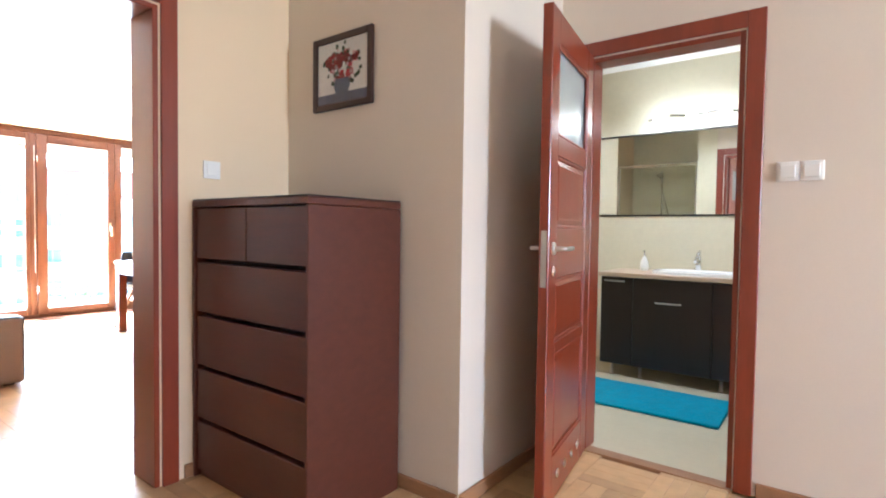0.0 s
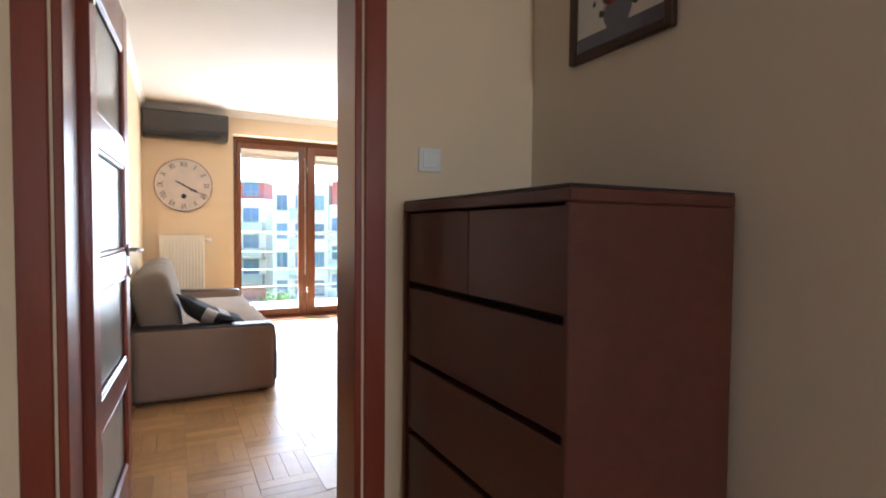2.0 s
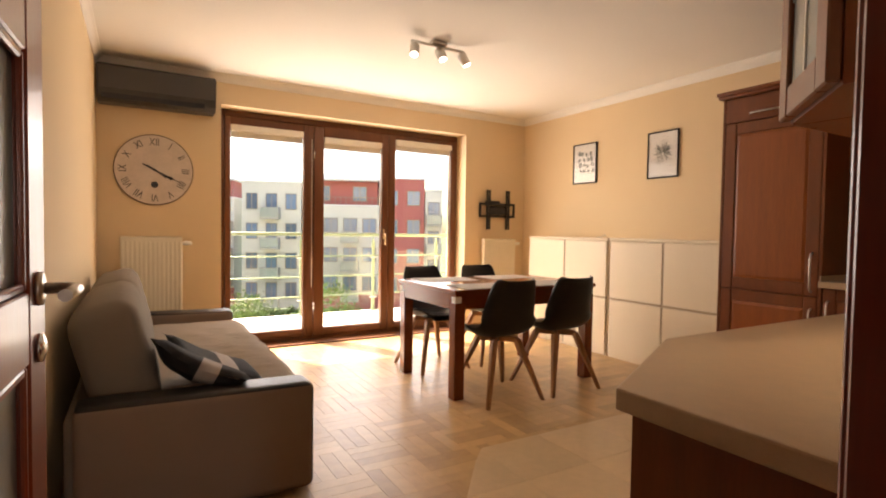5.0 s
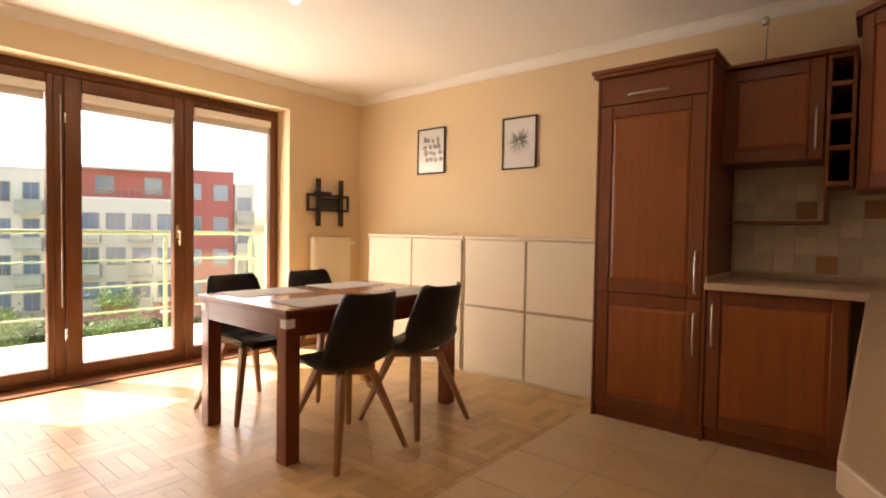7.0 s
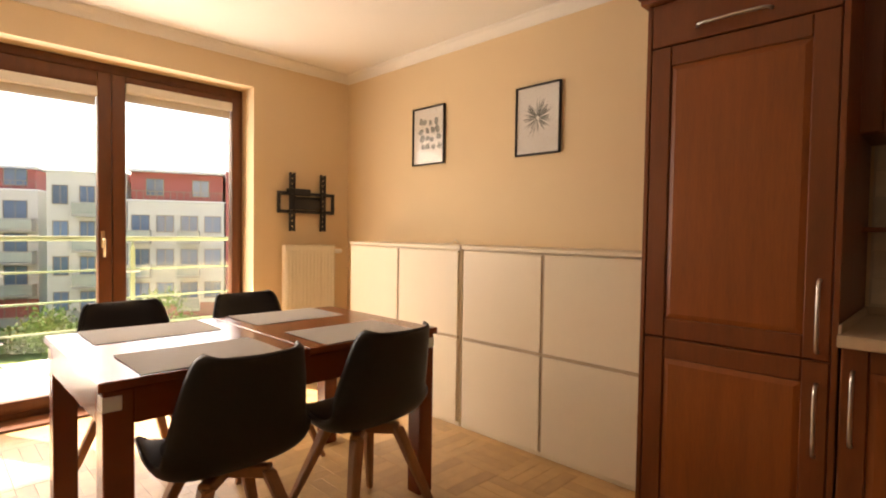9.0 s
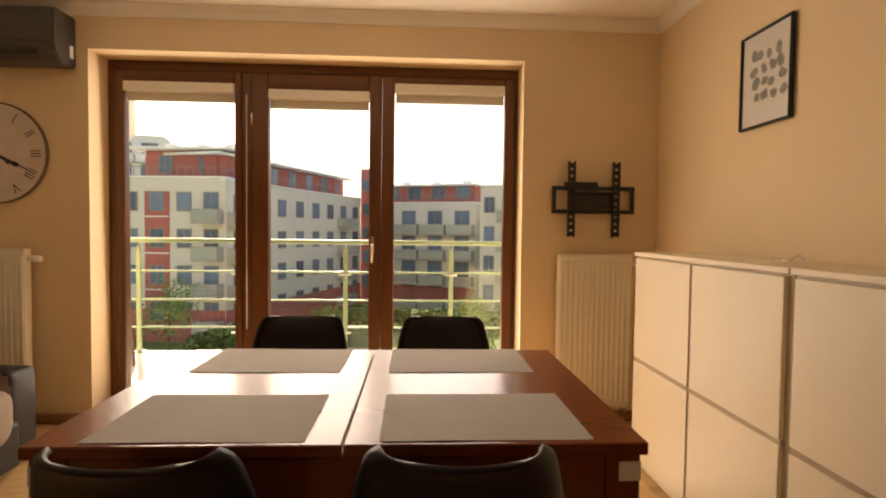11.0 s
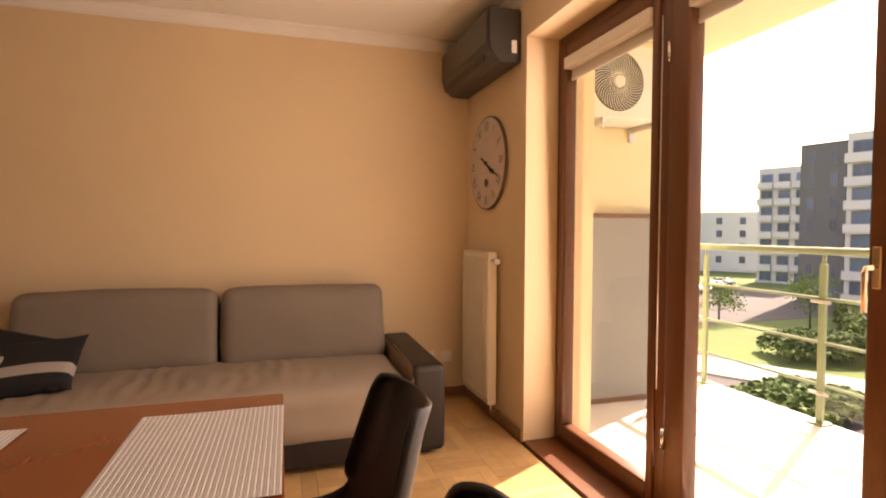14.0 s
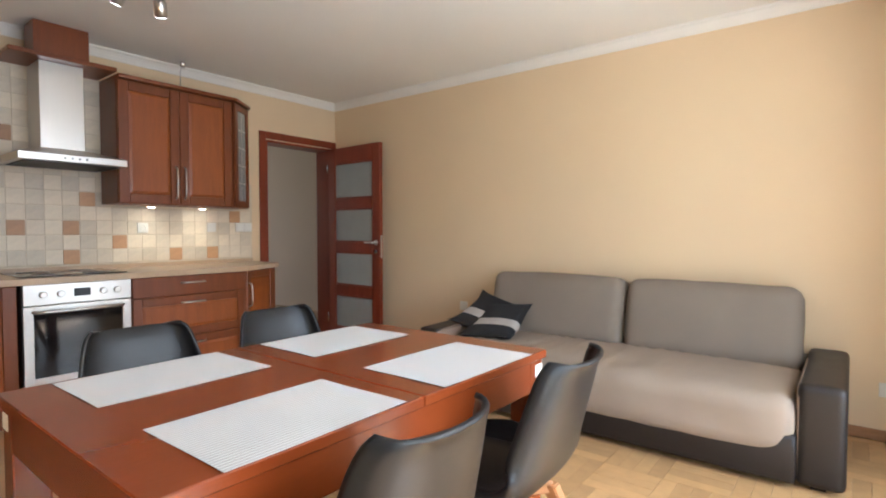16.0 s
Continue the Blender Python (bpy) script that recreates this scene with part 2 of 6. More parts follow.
def boxes(*rows, bevel=0.0, seg=1, m=None):
    """One bmesh of boxes (x0, y0, z0, x1, y1, z1), bevelled."""
    bm = bmesh.new()
    for x0, y0, z0, x1, y1, z1 in rows:
        r = bmesh.ops.create_cube(bm, size=1.0)
        bmesh.ops.transform(bm, matrix=Matrix.Translation(((x0 + x1) / 2, (y0 + y1) / 2, (z0 + z1) / 2)) @ Matrix.Diagonal((abs(x1 - x0), abs(y1 - y0), abs(z1 - z0), 1)), verts=r["verts"])
    if bevel:
        bmesh.ops.bevel(bm, geom=bm.edges[:], offset=bevel, segments=seg, profile=0.6, affect="EDGES", clamp_overlap=True)
    if seg > 1:
        for f in bm.faces:
            f.smooth = True
    if m:
        bmesh.ops.transform(bm, matrix=m, verts=bm.verts)
    return bm


def tube(points, radius, sides=10, caps=True):
    """A bmesh of a round bar through points."""
    bm = bmesh.new()
    pts = [Vector(p) for p in points]
    rings, side = [], None
    for i, p in enumerate(pts):
        way = (pts[min(i + 1, len(pts) - 1)] - pts[max(i - 1, 0)]).normalized()
        if side is None:
            side = way.cross(Vector((0, 0, 1)) if abs(way.z) < 0.9 else Vector((1, 0, 0))).normalized()
        side = (side - way * side.dot(way)).normalized()
        up = way.cross(side)
        r = radius[i] if isinstance(radius, (list, tuple)) else radius
        rings.append([bm.verts.new(p + r * (math.cos(a) * side + math.sin(a) * up)) for a in (2 * math.pi * k / sides for k in range(sides))])
    for a, b in zip(rings, rings[1:]):
        for k in range(sides):
            bm.faces.new((a[k], a[(k + 1) % sides], b[(k + 1) % sides], b[k])).smooth = True
    if caps:
        bm.faces.new(rings[0][::-1])
        bm.faces.new(rings[-1])
    bmesh.ops.recalc_face_normals(bm, faces=bm.faces)
    return bm


def lathe(profile, sides=24, axis="z"):
    """A bmesh turned round the z axis from (radius, z) pairs."""
    bm = bmesh.new()
    rings = [[bm.verts.new((r * math.cos(a), r * math.sin(a), z)) for a in (2 * math.pi * k / sides for k in range(sides))] for r, z in profile]
    for a, b in zip(rings, rings[1:]):
        for k in range(sides):
            bm.faces.new((a[k], a[(k + 1) % sides], b[(k + 1) % sides], b[k])).smooth = True
    bm.faces.new(rings[0][::-1])
    bm.faces.new(rings[-1])
    bmesh.ops.recalc_face_normals(bm, faces=bm.faces)
    if axis == "y":
        bmesh.ops.transform(bm, matrix=pose(0, 0, 0, 90, 0, 0), verts=bm.verts)
    if axis == "x":
        bmesh.ops.transform(bm, matrix=pose(0, 0, 0, 0, 90, 0), verts=bm.verts)
    return bm


def moved(bm, m):
    bmesh.ops.transform(bm, matrix=m, verts=bm.verts)
    return bm


def merged(*parts_):
    out = bmesh.new()
    for bm in parts_:
        me = bpy.data.meshes.new("tmp")
        bm.to_mesh(me)
        bm.free()
        out.from_mesh(me)
        bpy.data.meshes.remove(me)
    return out


def prism(outline, z0, z1, bevel=0.0):
    """A bmesh of an outline in x and y raised from z0 to z1."""
    bm = bmesh.new()
    low = [bm.verts.new((x, y, z0)) for x, y in outline]
    top = [bm.verts.new((x, y, z1)) for x, y in outline]
    n = len(outline)
    bm.faces.new(low[::-1])
    bm.faces.new(top)
    for i in range(n):
        bm.faces.new((low[i], low[(i + 1) % n], top[(i + 1) % n], top[i]))
    bmesh.ops.recalc_face_normals(bm, faces=bm.faces)
    if bevel:
        bmesh.ops.bevel(bm, geom=bm.edges[:], offset=bevel, segments=2, profile=0.6, affect="EDGES", clamp_overlap=True)
    return bm


def bow_handle(parent, a, b, out, name="handle", mat=None, r=0.006):
    """A bar handle from a to b that stands out along the vector out."""
    a, b, out = Vector(a), Vector(b), Vector(out)
    mid = [a.lerp(b, k) + out * s for k, s in ((0.0, 0.0), (0.03, 0.7), (0.12, 0.95), (0.5, 1.05), (0.88, 0.95), (0.97, 0.7), (1.0, 0.0))]
    return part(name, tube(mid, r, 8), mat or STEEL, parent, "brushed steel bow handle")


def framed_door(parent, x0, z0, x1, z1, y, wood, panel, rail=0.065, thick=0.02, name="door", label=""):
    """A frame-and-panel door whose face looks to -y, as a part with its panel."""
    r = rail + 0.001
    bm = boxes((x0 + r, y + 0.008, z0 + r, x1 - r, y + thick - 0.002, z1 - r))
    face = [f for f in bm.faces if f.normal.y < -0.5]
    got = bmesh.ops.inset_region(bm, faces=face, thickness=min(0.028, (x1 - x0) * 0.1), depth=-0.0001)
    bmesh.ops.translate(bm, verts=list({v for f in face for v in f.verts}), vec=(0, -0.006, 0))
    d = part(name, bm, panel, parent, label)
    for a, b in ((x0, x0 + rail), (x1 - rail, x1)):
        part("stile", boxes((a, y, z0, b, y + thick, z1), bevel=0.004), wood, d)
    for a, b in ((z0, z0 + rail), (z1 - rail, z1)):
        part("rail", boxes((x0 + rail + 0.0005, y + 0.001, a, x1 - rail - 0.0005, y + thick, b), bevel=0.004), wood, d)
    return d

# ---- the flat's shell ----
XW, XK, XH = -7.58, -2.70, -2.495      # window wall, kitchen wall, its hall side
YS, YP = 0.75, 5.172                   # sofa wall, picture wall
CZ = 2.520                             # ceilings
HY, HX, BY = 2.247, -1.39, 3.125       # hall picture wall, hall return wall, bathroom wall
EX, SY = 4.6, -0.35                    # the hall's far end and its south wall
WY0, WY1, WZ = 1.690, 4.312, 2.255     # balcony window opening
DY0, DY1, DZ = 0.82, 1.60, 2.035      # living-room doorway
BX0, BX1, BZ = -1.235, -0.55, 1.985    # bathroom doorway

setting("wall_west", boxes((XW - 0.36, YS - 0.2, 0, XW, WY0, CZ), (XW - 0.36, WY1, 0, XW, YP + 0.2, CZ), (XW - 0.36, WY0, WZ, XW, WY1, CZ)), WALL, "beige painted wall round the balcony window")
setting("wall_south", boxes((XW, YS - 0.2, 0, XH, YS, CZ)), WALL, "beige painted wall behind the sofa")
setting("wall_north", boxes((XW, YP, 0, XH, YP + 0.2, CZ)), WALL, "beige painted wall with two pictures")
setting("wall_kitchen", boxes((XK, YS, 0, XH, DY0, CZ), (XK, DY1, 0, XH, YP, CZ), (XK, DY0, DZ, XH, DY1, CZ)), WALL, "beige painted wall between kitchen and hall")
setting("wall_hall_picture", boxes((XH, HY, 0, HX, HY + 0.12, CZ), (HX - 0.12, HY + 0.12, 0, HX, BY, CZ)), HALLWALL, "beige painted hall wall")
setting("wall_bathroom", boxes((HX, BY, 0, BX0, BY + 0.12, CZ), (BX1, BY, 0, EX, BY + 0.12, CZ), (BX0, BY, BZ, BX1, BY + 0.12, CZ)), HALLWALL, "beige painted wall round the bathroom door")
setting("wall_hall_south", boxes((XH, SY - 0.1, 0, EX, SY, CZ)), HALLWALL, "plain beige hall wall")
setting("wall_hall_west", boxes((XH - 0.2, SY, 0, XH, YS - 0.2, CZ)), HALLWALL, "plain beige hall wall")
setting("wall_hall_east", boxes((EX, SY, 0, EX + 0.2, 1.55, CZ), (EX, 2.2, 0, EX + 0.2, BY + 0.12, CZ), (EX, 1.55, 0, EX + 0.2, 2.2, 0.95), (EX, 1.55, 2.1, EX + 0.2, 2.2, CZ)), HALLWALL, "plain hall end wall with a window opening")
setting("wall_bath_back", boxes((-2.5, 5.15, 0, 0.6, 5.25, CZ)), BATHTILE, "cream tiled bathroom wall")
setting("wall_bath_west", boxes((-2.6, HY + 0.12, 0, -2.5 + 0.004, 5.25, CZ)), BATHTILE, "cream tiled bathroom wall")
setting("wall_bath_east", boxes((0.5, BY + 0.12, 0, 0.6, 5.15, CZ)), BATHTILE, "cream tiled bathroom wall")
setting("ceiling_living", boxes((XW - 0.3, YS - 0.1, CZ, XK, YP + 0.1, CZ + 0.2)), CEIL, "white painted ceiling")
setting("ceiling_hall", boxes((XK, SY - 0.1, CZ, EX + 0.2, 5.25, CZ + 0.2)), CEIL, "white painted hall ceiling")


def cornice_run(a, b, inward):
    """A coved moulding under the ceiling from a to b."""
    a, b, n = Vector((*a, 0)), Vector((*b, 0)), Vector((*inward, 0))
    prof = [(0.0, CZ - 0.074), (0.007, CZ - 0.071), (0.010, CZ - 0.058), (0.019, CZ - 0.037), (0.031, CZ - 0.020), (0.043, CZ - 0.012), (0.046, CZ - 0.001), (0.0, CZ - 0.001)]
    bm = bmesh.new()
    ends = [[bm.verts.new(p + n * d + Vector((0, 0, z))) for d, z in prof] for p in (a, b)]
    k = len(prof)
    for i in range(k):
        bm.faces.new((ends[0][i], ends[0][(i + 1) % k], ends[1][(i + 1) % k], ends[1][i]))
    bm.faces.new(ends[0])
    bm.faces.new(ends[1][::-1])
    bmesh.ops.recalc_face_normals(bm, faces=bm.faces)
    return bm


setting("trim_cornice", merged(cornice_run((XW, YS), (XK, YS), (0, 1)), cornice_run((XW, YP), (XK, YP), (0, -1)), cornice_run((XW, YS), (XW, YP), (1, 0)), cornice_run((XK, YS), (XK, YP), (-1, 0))),
        CORNICE, "white coved ceiling moulding")


def skirting(name, *runs):
    setting(name, boxes(*[(min(x0, x1), min(y0, y1), 0.0, max(x0, x1), max(y0, y1), 0.062) for x0, y0, x1, y1 in runs], bevel=0.004), OAKB, "oak baseboard")


OAKB = material("oak_baseboard", (0.33, 0.17, 0.075), 0.4, vary=0.2, stretch=(3, 3, 10))
skirting("baseboard_living", (XW + 0.001, YS + 0.001, XK - 0.07, YS + 0.015), (XW + 0.001, YS + 0.017, XW + 0.015, WY0), (XW + 0.001, WY1, XW + 0.015, YP - 0.001), (XW + 0.017, YP - 0.015, -7.02, YP - 0.001))
skirting("baseboard_hall", (XH + 0.001, 1.70, XH + 0.015, HY - 0.001), (XH + 0.017, HY - 0.015, HX, HY - 0.001), (HX + 0.001, HY, HX + 0.015, BY - 0.001), (BX1 + 0.09, BY - 0.015, EX, BY - 0.001))

# floors: joint bed under the pieces that are laid at the end of the file
setting("floor_slab", boxes((XW - 0.36, SY - 0.2, -0.25, EX + 0.2, 5.4, -0.014)), JOINT, "dark bed under the floor pieces")
setting("floor_bathroom", boxes((-2.5, BY + 0.06, -0.013, 0.5, 5.15, 0.0)), BATHTILE, "cream bathroom floor tiles")
setting("trim_bath_threshold", boxes((BX0, BY - 0.015, -0.013, BX1, BY + 0.059, 0.006), bevel=0.002), OAKB, "oak door threshold")


# ---- doorways and doors ----
def door_casing(name, axis, plane_a, plane_b, u0, u1, top, label):
    """Lining and flat architraves of a doorway in a wall between two planes; u runs along the wall."""
    w, t = 0.075, 0.016
    rows = []
    for p, q in ((plane_a - t, plane_a), (plane_b, plane_b + t)):
        rows += [(p, u0 - w, 0, q, u0 - 0.006, top + w), (p, u1 + 0.006, 0, q, u1 + w, top + w), (p, u0 - 0.006, top + 0.006, q, u1 + 0.006, top + w)]
    rows += [(plane_a, u0 - 0.001, 0, plane_b, u0 + 0.022, top), (plane_a, u1 - 0.022, 0, plane_b, u1 + 0.001, top), (plane_a, u0 + 0.022, top - 0.022, plane_b, u1 - 0.022, top + 0.001)]
    bm = boxes(*rows, bevel=0.003)
    if axis == "y":
        bm = moved(bm, Matrix(((0, 1, 0, 0), (1, 0, 0, 0), (0, 0, 1, 0), (0, 0, 0, 1))))
        bmesh.ops.reverse_faces(bm, faces=bm.faces)
    return setting(name, bm, MAHOG, label)


door_casing("trim_living_doorway", "x", XK, XH, DY0, DY1, DZ, "mahogany veneered door casing")
door_casing("trim_bath_doorway", "y", BY, BY + 0.12, BX0, BX1, BZ, "mahogany veneered door casing")


def lever(parent, x, y, z, side, way):
    """A lever handle with its plate on one face; side is the face's y sign, way the lever's x sign."""
    h = part("handle", merged(moved(lathe([(0.026, 0), (0.025, 0.007), (0.012, 0.009)], 20, "y"), Matrix.Translation((x, y + side * 0.0005, z)) @ Matrix.Diagonal((1, 1 if side < 0 else -1, 1, 1))),
                              tube([(x, y, z), (x, y + side * 0.045, z), (x + way * 0.02, y + side * 0.052, z), (x + way * 0.11, y + side * 0.05, z)], 0.009, 10)), STEEL, parent, "brushed steel lever handle")
    part("key_rosette", moved(lathe([(0.0225, 0), (0.021, 0.006), (0.008, 0.010)], 16, "y"), Matrix.Translation((x, y + side * 0.001, z - 0.09)) @ Matrix.Diagonal((1, -side, 1, 1))), CHROME, h)


def panel_door(name, m, width, height, cells, label, vents=False, glass_cells=()):
    """A door leaf hinged at local x=0 that runs along +x, 40 mm thick about y=0; cells are (z0, z1) of its fields."""
    d = thing(name, m, label, "door")
    st, t = 0.105, 0.02
    edges = [0.0] + [z for c in cells for z in c] + [height]
    rows = [(0, -t, 0.01, st, t, height), (width - st, -t, 0.01, width, t, height)]
    rows += [(st + 0.0005, -t + 0.001, max(0.01, edges[i]), width - st - 0.0005, t - 0.001, edges[i + 1]) for i in range(0, len(edges), 2)]
    part("leaf_frame", boxes(*rows, bevel=0.003), MAHOG, d)
    for k, (z0, z1) in enumerate(cells):
        x0, x1 = st, width - st
        part("bead", boxes(*[r for s in (-1, 1) for r in ((x0 + 0.001, s * 0.012 - 0.005, z0 + 0.001, x0 + 0.014, s * 0.012 + 0.005, z1 - 0.001), (x1 - 0.014, s * 0.012 - 0.005, z0 + 0.001, x1 - 0.001, s * 0.012 + 0.005, z1 - 0.001),
                                                             (x0 + 0.015, s * 0.012 - 0.005, z0 + 0.001, x1 - 0.015, s * 0.012 + 0.005, z0 + 0.014), (x0 + 0.015, s * 0.012 - 0.005, z1 - 0.014, x1 - 0.015, s * 0.012 + 0.005, z1 - 0.001))], bevel=0.003), MAHOG_H, d)
        if k in glass_cells:
            part("pane", boxes((x0 + 0.002, -0.003, z0 + 0.002, x1 - 0.002, 0.003, z1 - 0.002)), FROST, d, "frosted glass pane")
        else:
            bm = boxes((x0 + 0.002, -0.006, z0 + 0.002, x1 - 0.002, 0.006, z1 - 0.002))
            for s in (-1, 1):
                face = [f for f in bm.faces if f.normal.y * s > 0.5]
                bmesh.ops.inset_region(bm, faces=face, thickness=0.05)
                bmesh.ops.translate(bm, verts=list({v for f in face for v in f.verts}), vec=(0, s * 0.009, 0))
            part("panel", bm, MAHOG, d)
    for s in (-1, 1):
        lever(d, width - 0.055, s * t, 1.05, s, -1)
    part("lock_plate", boxes((width - 0.0005, -0.011, 0.90, width + 0.002, 0.011, 1.12)), STEEL, d)
    for z in (0.25, height - 0.2):
        part("hinge", tube([(-0.004, -0.026, z - 0.045), (-0.004, -0.026, z + 0.045)], 0.008, 8), CHROME, d, "steel hinge")
    if vents:
        for i in range(4):
            part("vent_ring", merged(*[moved(lathe([(0.021, 0), (0.021, 0.004), (0.013, 0.005), (0.012, 0.0)], 16, "y"), Matrix.Translation((width * (0.26 + 0.16 * i), s * (t + 0.0), 0.105)) @ Matrix.Diagonal((1, -s, 1, 1))) for s in (-1, 1)]), CHROME, d, "chrome ventilation ring")
    return d


panel_door("bathroom_door", pose(-1.225, 3.095, 0, 0, 0, -81), 0.70, 1.985, [(0.20, 0.62), (0.67, 0.93), (1.13, 1.42), (1.50, 1.86)],
           "open mahogany panel door with a frosted pane and vents", vents=True, glass_cells=(3,))
panel_door("living_room_door", pose(XK - 0.03, DY0 + 0.03, 0, 0, 0, 177.5), 0.80, 2.02, [(0.16, 0.50), (0.605, 0.945), (1.05, 1.39), (1.495, 1.86)],
           "open mahogany glazed door with four frosted panes", glass_cells=(0, 1, 2, 3))


# ---- balcony window ----
XF0, XF1 = -7.85, -7.775   # frame from outside to inside
win = setting("window_1", boxes((XF0, WY0 + 0.001, 0.0, XF1, WY0 + 0.051, WZ - 0.001), (XF0, WY1 - 0.022, 0.0, XF1, WY1 - 0.001, WZ - 0.001), (XF0, WY0 + 0.052, WZ - 0.062, XF1, WY1 - 0.023, WZ - 0.001),
                                (XF0, WY0 + 0.052, 0.0, XF1, WY1 - 0.023, 0.045), (XF0, 2.527, 0.046, XF1 + 0.004, 2.59, WZ - 0.063), bevel=0.006, seg=2), PINE, "stained wooden balcony window with three lights", "window")


def sash(y0, y1, z0, z1, sl, sr, top, s=0.075):
    bm = boxes((XF0 + 0.02, y0, z0, XF1 + 0.016, y0 + sl, z1), (XF0 + 0.02, y1 - sr, z0, XF1 + 0.016, y1, z1), (XF0 + 0.02, y0 + sl, z0, XF1 + 0.014, y1 - sr, z0 + s), (XF0 + 0.02, y0 + sl, z1 - top, XF1 + 0.014, y1 - sr, z1), bevel=0.008, seg=2)
    f = part("sash", bm, PINE, win)
    g = part("pane", boxes((XF0 + 0.034, y0 + sl - 0.004, z0 + s - 0.004, XF0 + 0.040, y1 - sr + 0.004, z1 - top + 0.004)), GLASS, f, "clear glass pane")
    g.visible_shadow = False
    c = part("blind_cassette", boxes((XF1 - 0.03, y0 + sl + 0.002, z1 - top - 0.062, XF1 + 0.03, y1 - sr - 0.002, z1 - top - 0.001), bevel=0.008, seg=2), WHITEP, f, "white roller blind cassette")
    part("blind_cloth", boxes((XF1 - 0.022, y0 + sl + 0.006, z1 - top - 0.105, XF1 - 0.019, y1 - sr - 0.006, z1 - top - 0.062)), BLIND, c)
    part("blind_bar", boxes((XF1 - 0.026, y0 + sl + 0.006, z1 - top - 0.118, XF1 - 0.014, y1 - sr - 0.006, z1 - top - 0.105), bevel=0.002), WHITEP, c)
    return f


sash(1.743, 2.525, 0.047, 2.191, 0.053, 0.04, 0.07)
s2 = sash(2.592, 3.420, 0.047, 2.191, 0.105, 0.078, 0.10)
s3 = sash(3.424, 4.288, 0.047, 2.191, 0.08, 0.064, 0.045)
h = part("handle", merged(boxes((XF1 + 0.016, 3.356, 1.045, XF1 + 0.024, 3.378, 1.155), bevel=0.003), tube([(XF1 + 0.02, 3.367, 1.10), (XF1 + 0.06, 3.367, 1.10), (XF1 + 0.066, 3.367, 1.085), (XF1 + 0.062, 3.367, 0.985)], 0.0065, 8)), BRASS, s2, "satin brass window handle")
for z in (0.35, 1.9):
    part("hinge", tube([(XF1 + 0.02, 2.594, z - 0.04), (XF1 + 0.02, 2.594, z + 0.04)], 0.008, 8), CHROME, s2)
part("blind_chain", tube([(XF1 + 0.03, 2.565, 2.05), (XF1 + 0.032, 2.566, 0.55)], 0.0025, 6), WHITEP, win, "white blind cord")
setting("trim_window_sill", boxes((XF1, WY0 + 0.001, 0.0, XW + 0.004, WY1 - 0.001, 0.012), bevel=0.003), PINE, "wooden window threshold")

# ---- balcony ----
setting("balcony_floor", boxes((-9.62, 0.2, -0.3, XW - 0.36, 8.0, -0.03)), BALC, "light balcony floor")
setting("balcony_soffit", boxes((-9.60, -3.0, 2.62, XW - 0.36, 9.0, 2.9)), YELLOW, "pale yellow rendered soffit")
setting("balcony_side_wall", boxes((-9.33, 0.70, -0.03, XW - 0.36, 0.95, 2.62), (-8.07, 0.95, -0.03, XW - 0.36, 1.60, 2.62), (-8.07, 4.36, -0.03, XW - 0.36, 4.9, 2.62)), YELLOW, "pale yellow rendered balcony wall")
setting("facade_wall", boxes((XW - 0.40, -12, -8.3, XW - 0.36, YS - 0.2, 14), (XW - 0.40, YP + 0.2, -8.3, XW - 0.36, 18, 14), (XW - 0.40, YS - 0.2, 2.9, XW - 0.36, YP + 0.2, 14)), YELLOW, "pale yellow rendered facade")

# ---- hall ----
def chest_of_drawers():
    c = thing("chest_of_drawers", pose(-2.488, 1.737, 0), "tall red-brown stained chest of six drawers against hall wall", "chest of drawers")
    w, d, h = 0.80, 0.485, 1.23
    part("top", boxes((0, 0.0, h - 0.028, w, d, h), bevel=0.003), CHESTW, c)
    part("side", boxes((0, 0.0, 0.0, 0.016, d, h - 0.029), bevel=0.003), CHESTW, c)
    part("side", boxes((w - 0.016, 0.0, 0.0, w, d, h - 0.029), bevel=0.003), CHESTW, c)
    # carcass coloured near-black so the gaps between drawers read as shaded
    part("carcass", boxes((0.017, 0.055, 0.03, w - 0.017, d - 0.004, h - 0.03)), GAPSHADE, c)
    part("plinth", boxes((0.017, 0.03, 0.0, w - 0.017, 0.05, 0.032)), CHESTW, c)
    n, z0, gap = 5, 0.035, 0.020
    hh = (h - 0.034 - z0 + gap) / n
    for i in range(n):
        a, b = z0 + i * hh, z0 + (i + 1) * hh - gap
        if i == n - 1:
            for x0, x1 in ((0.018, w / 2 - 0.002), (w / 2 + 0.002, w - 0.018)):
                part("drawer", boxes((x0, 0.012, a, x1, 0.052, b), bevel=0.003), CHESTW, c)
        else:
            part("drawer", boxes((0.018, 0.012, a, w - 0.018, 0.052, b), bevel=0.003), CHESTW, c)
    part("glass_top", boxes((0.002, 0.002, h + 0.0005, w - 0.002, d - 0.002, h + 0.006), bevel=0.001), BLACKP, c, "black glass top sheet")


chest_of_drawers()


def blob(bm, x, z, r, y, k=9, wob=0.3, rnd=random):
    vs = [bm.verts.new((x + r * (1 + rnd.uniform(-wob, wob)) * math.cos(a), y, z + r * (1 + rnd.uniform(-wob, wob)) * math.sin(a))) for a in (2 * math.pi * i / k for i in range(k))]
    bm.faces.new(vs)


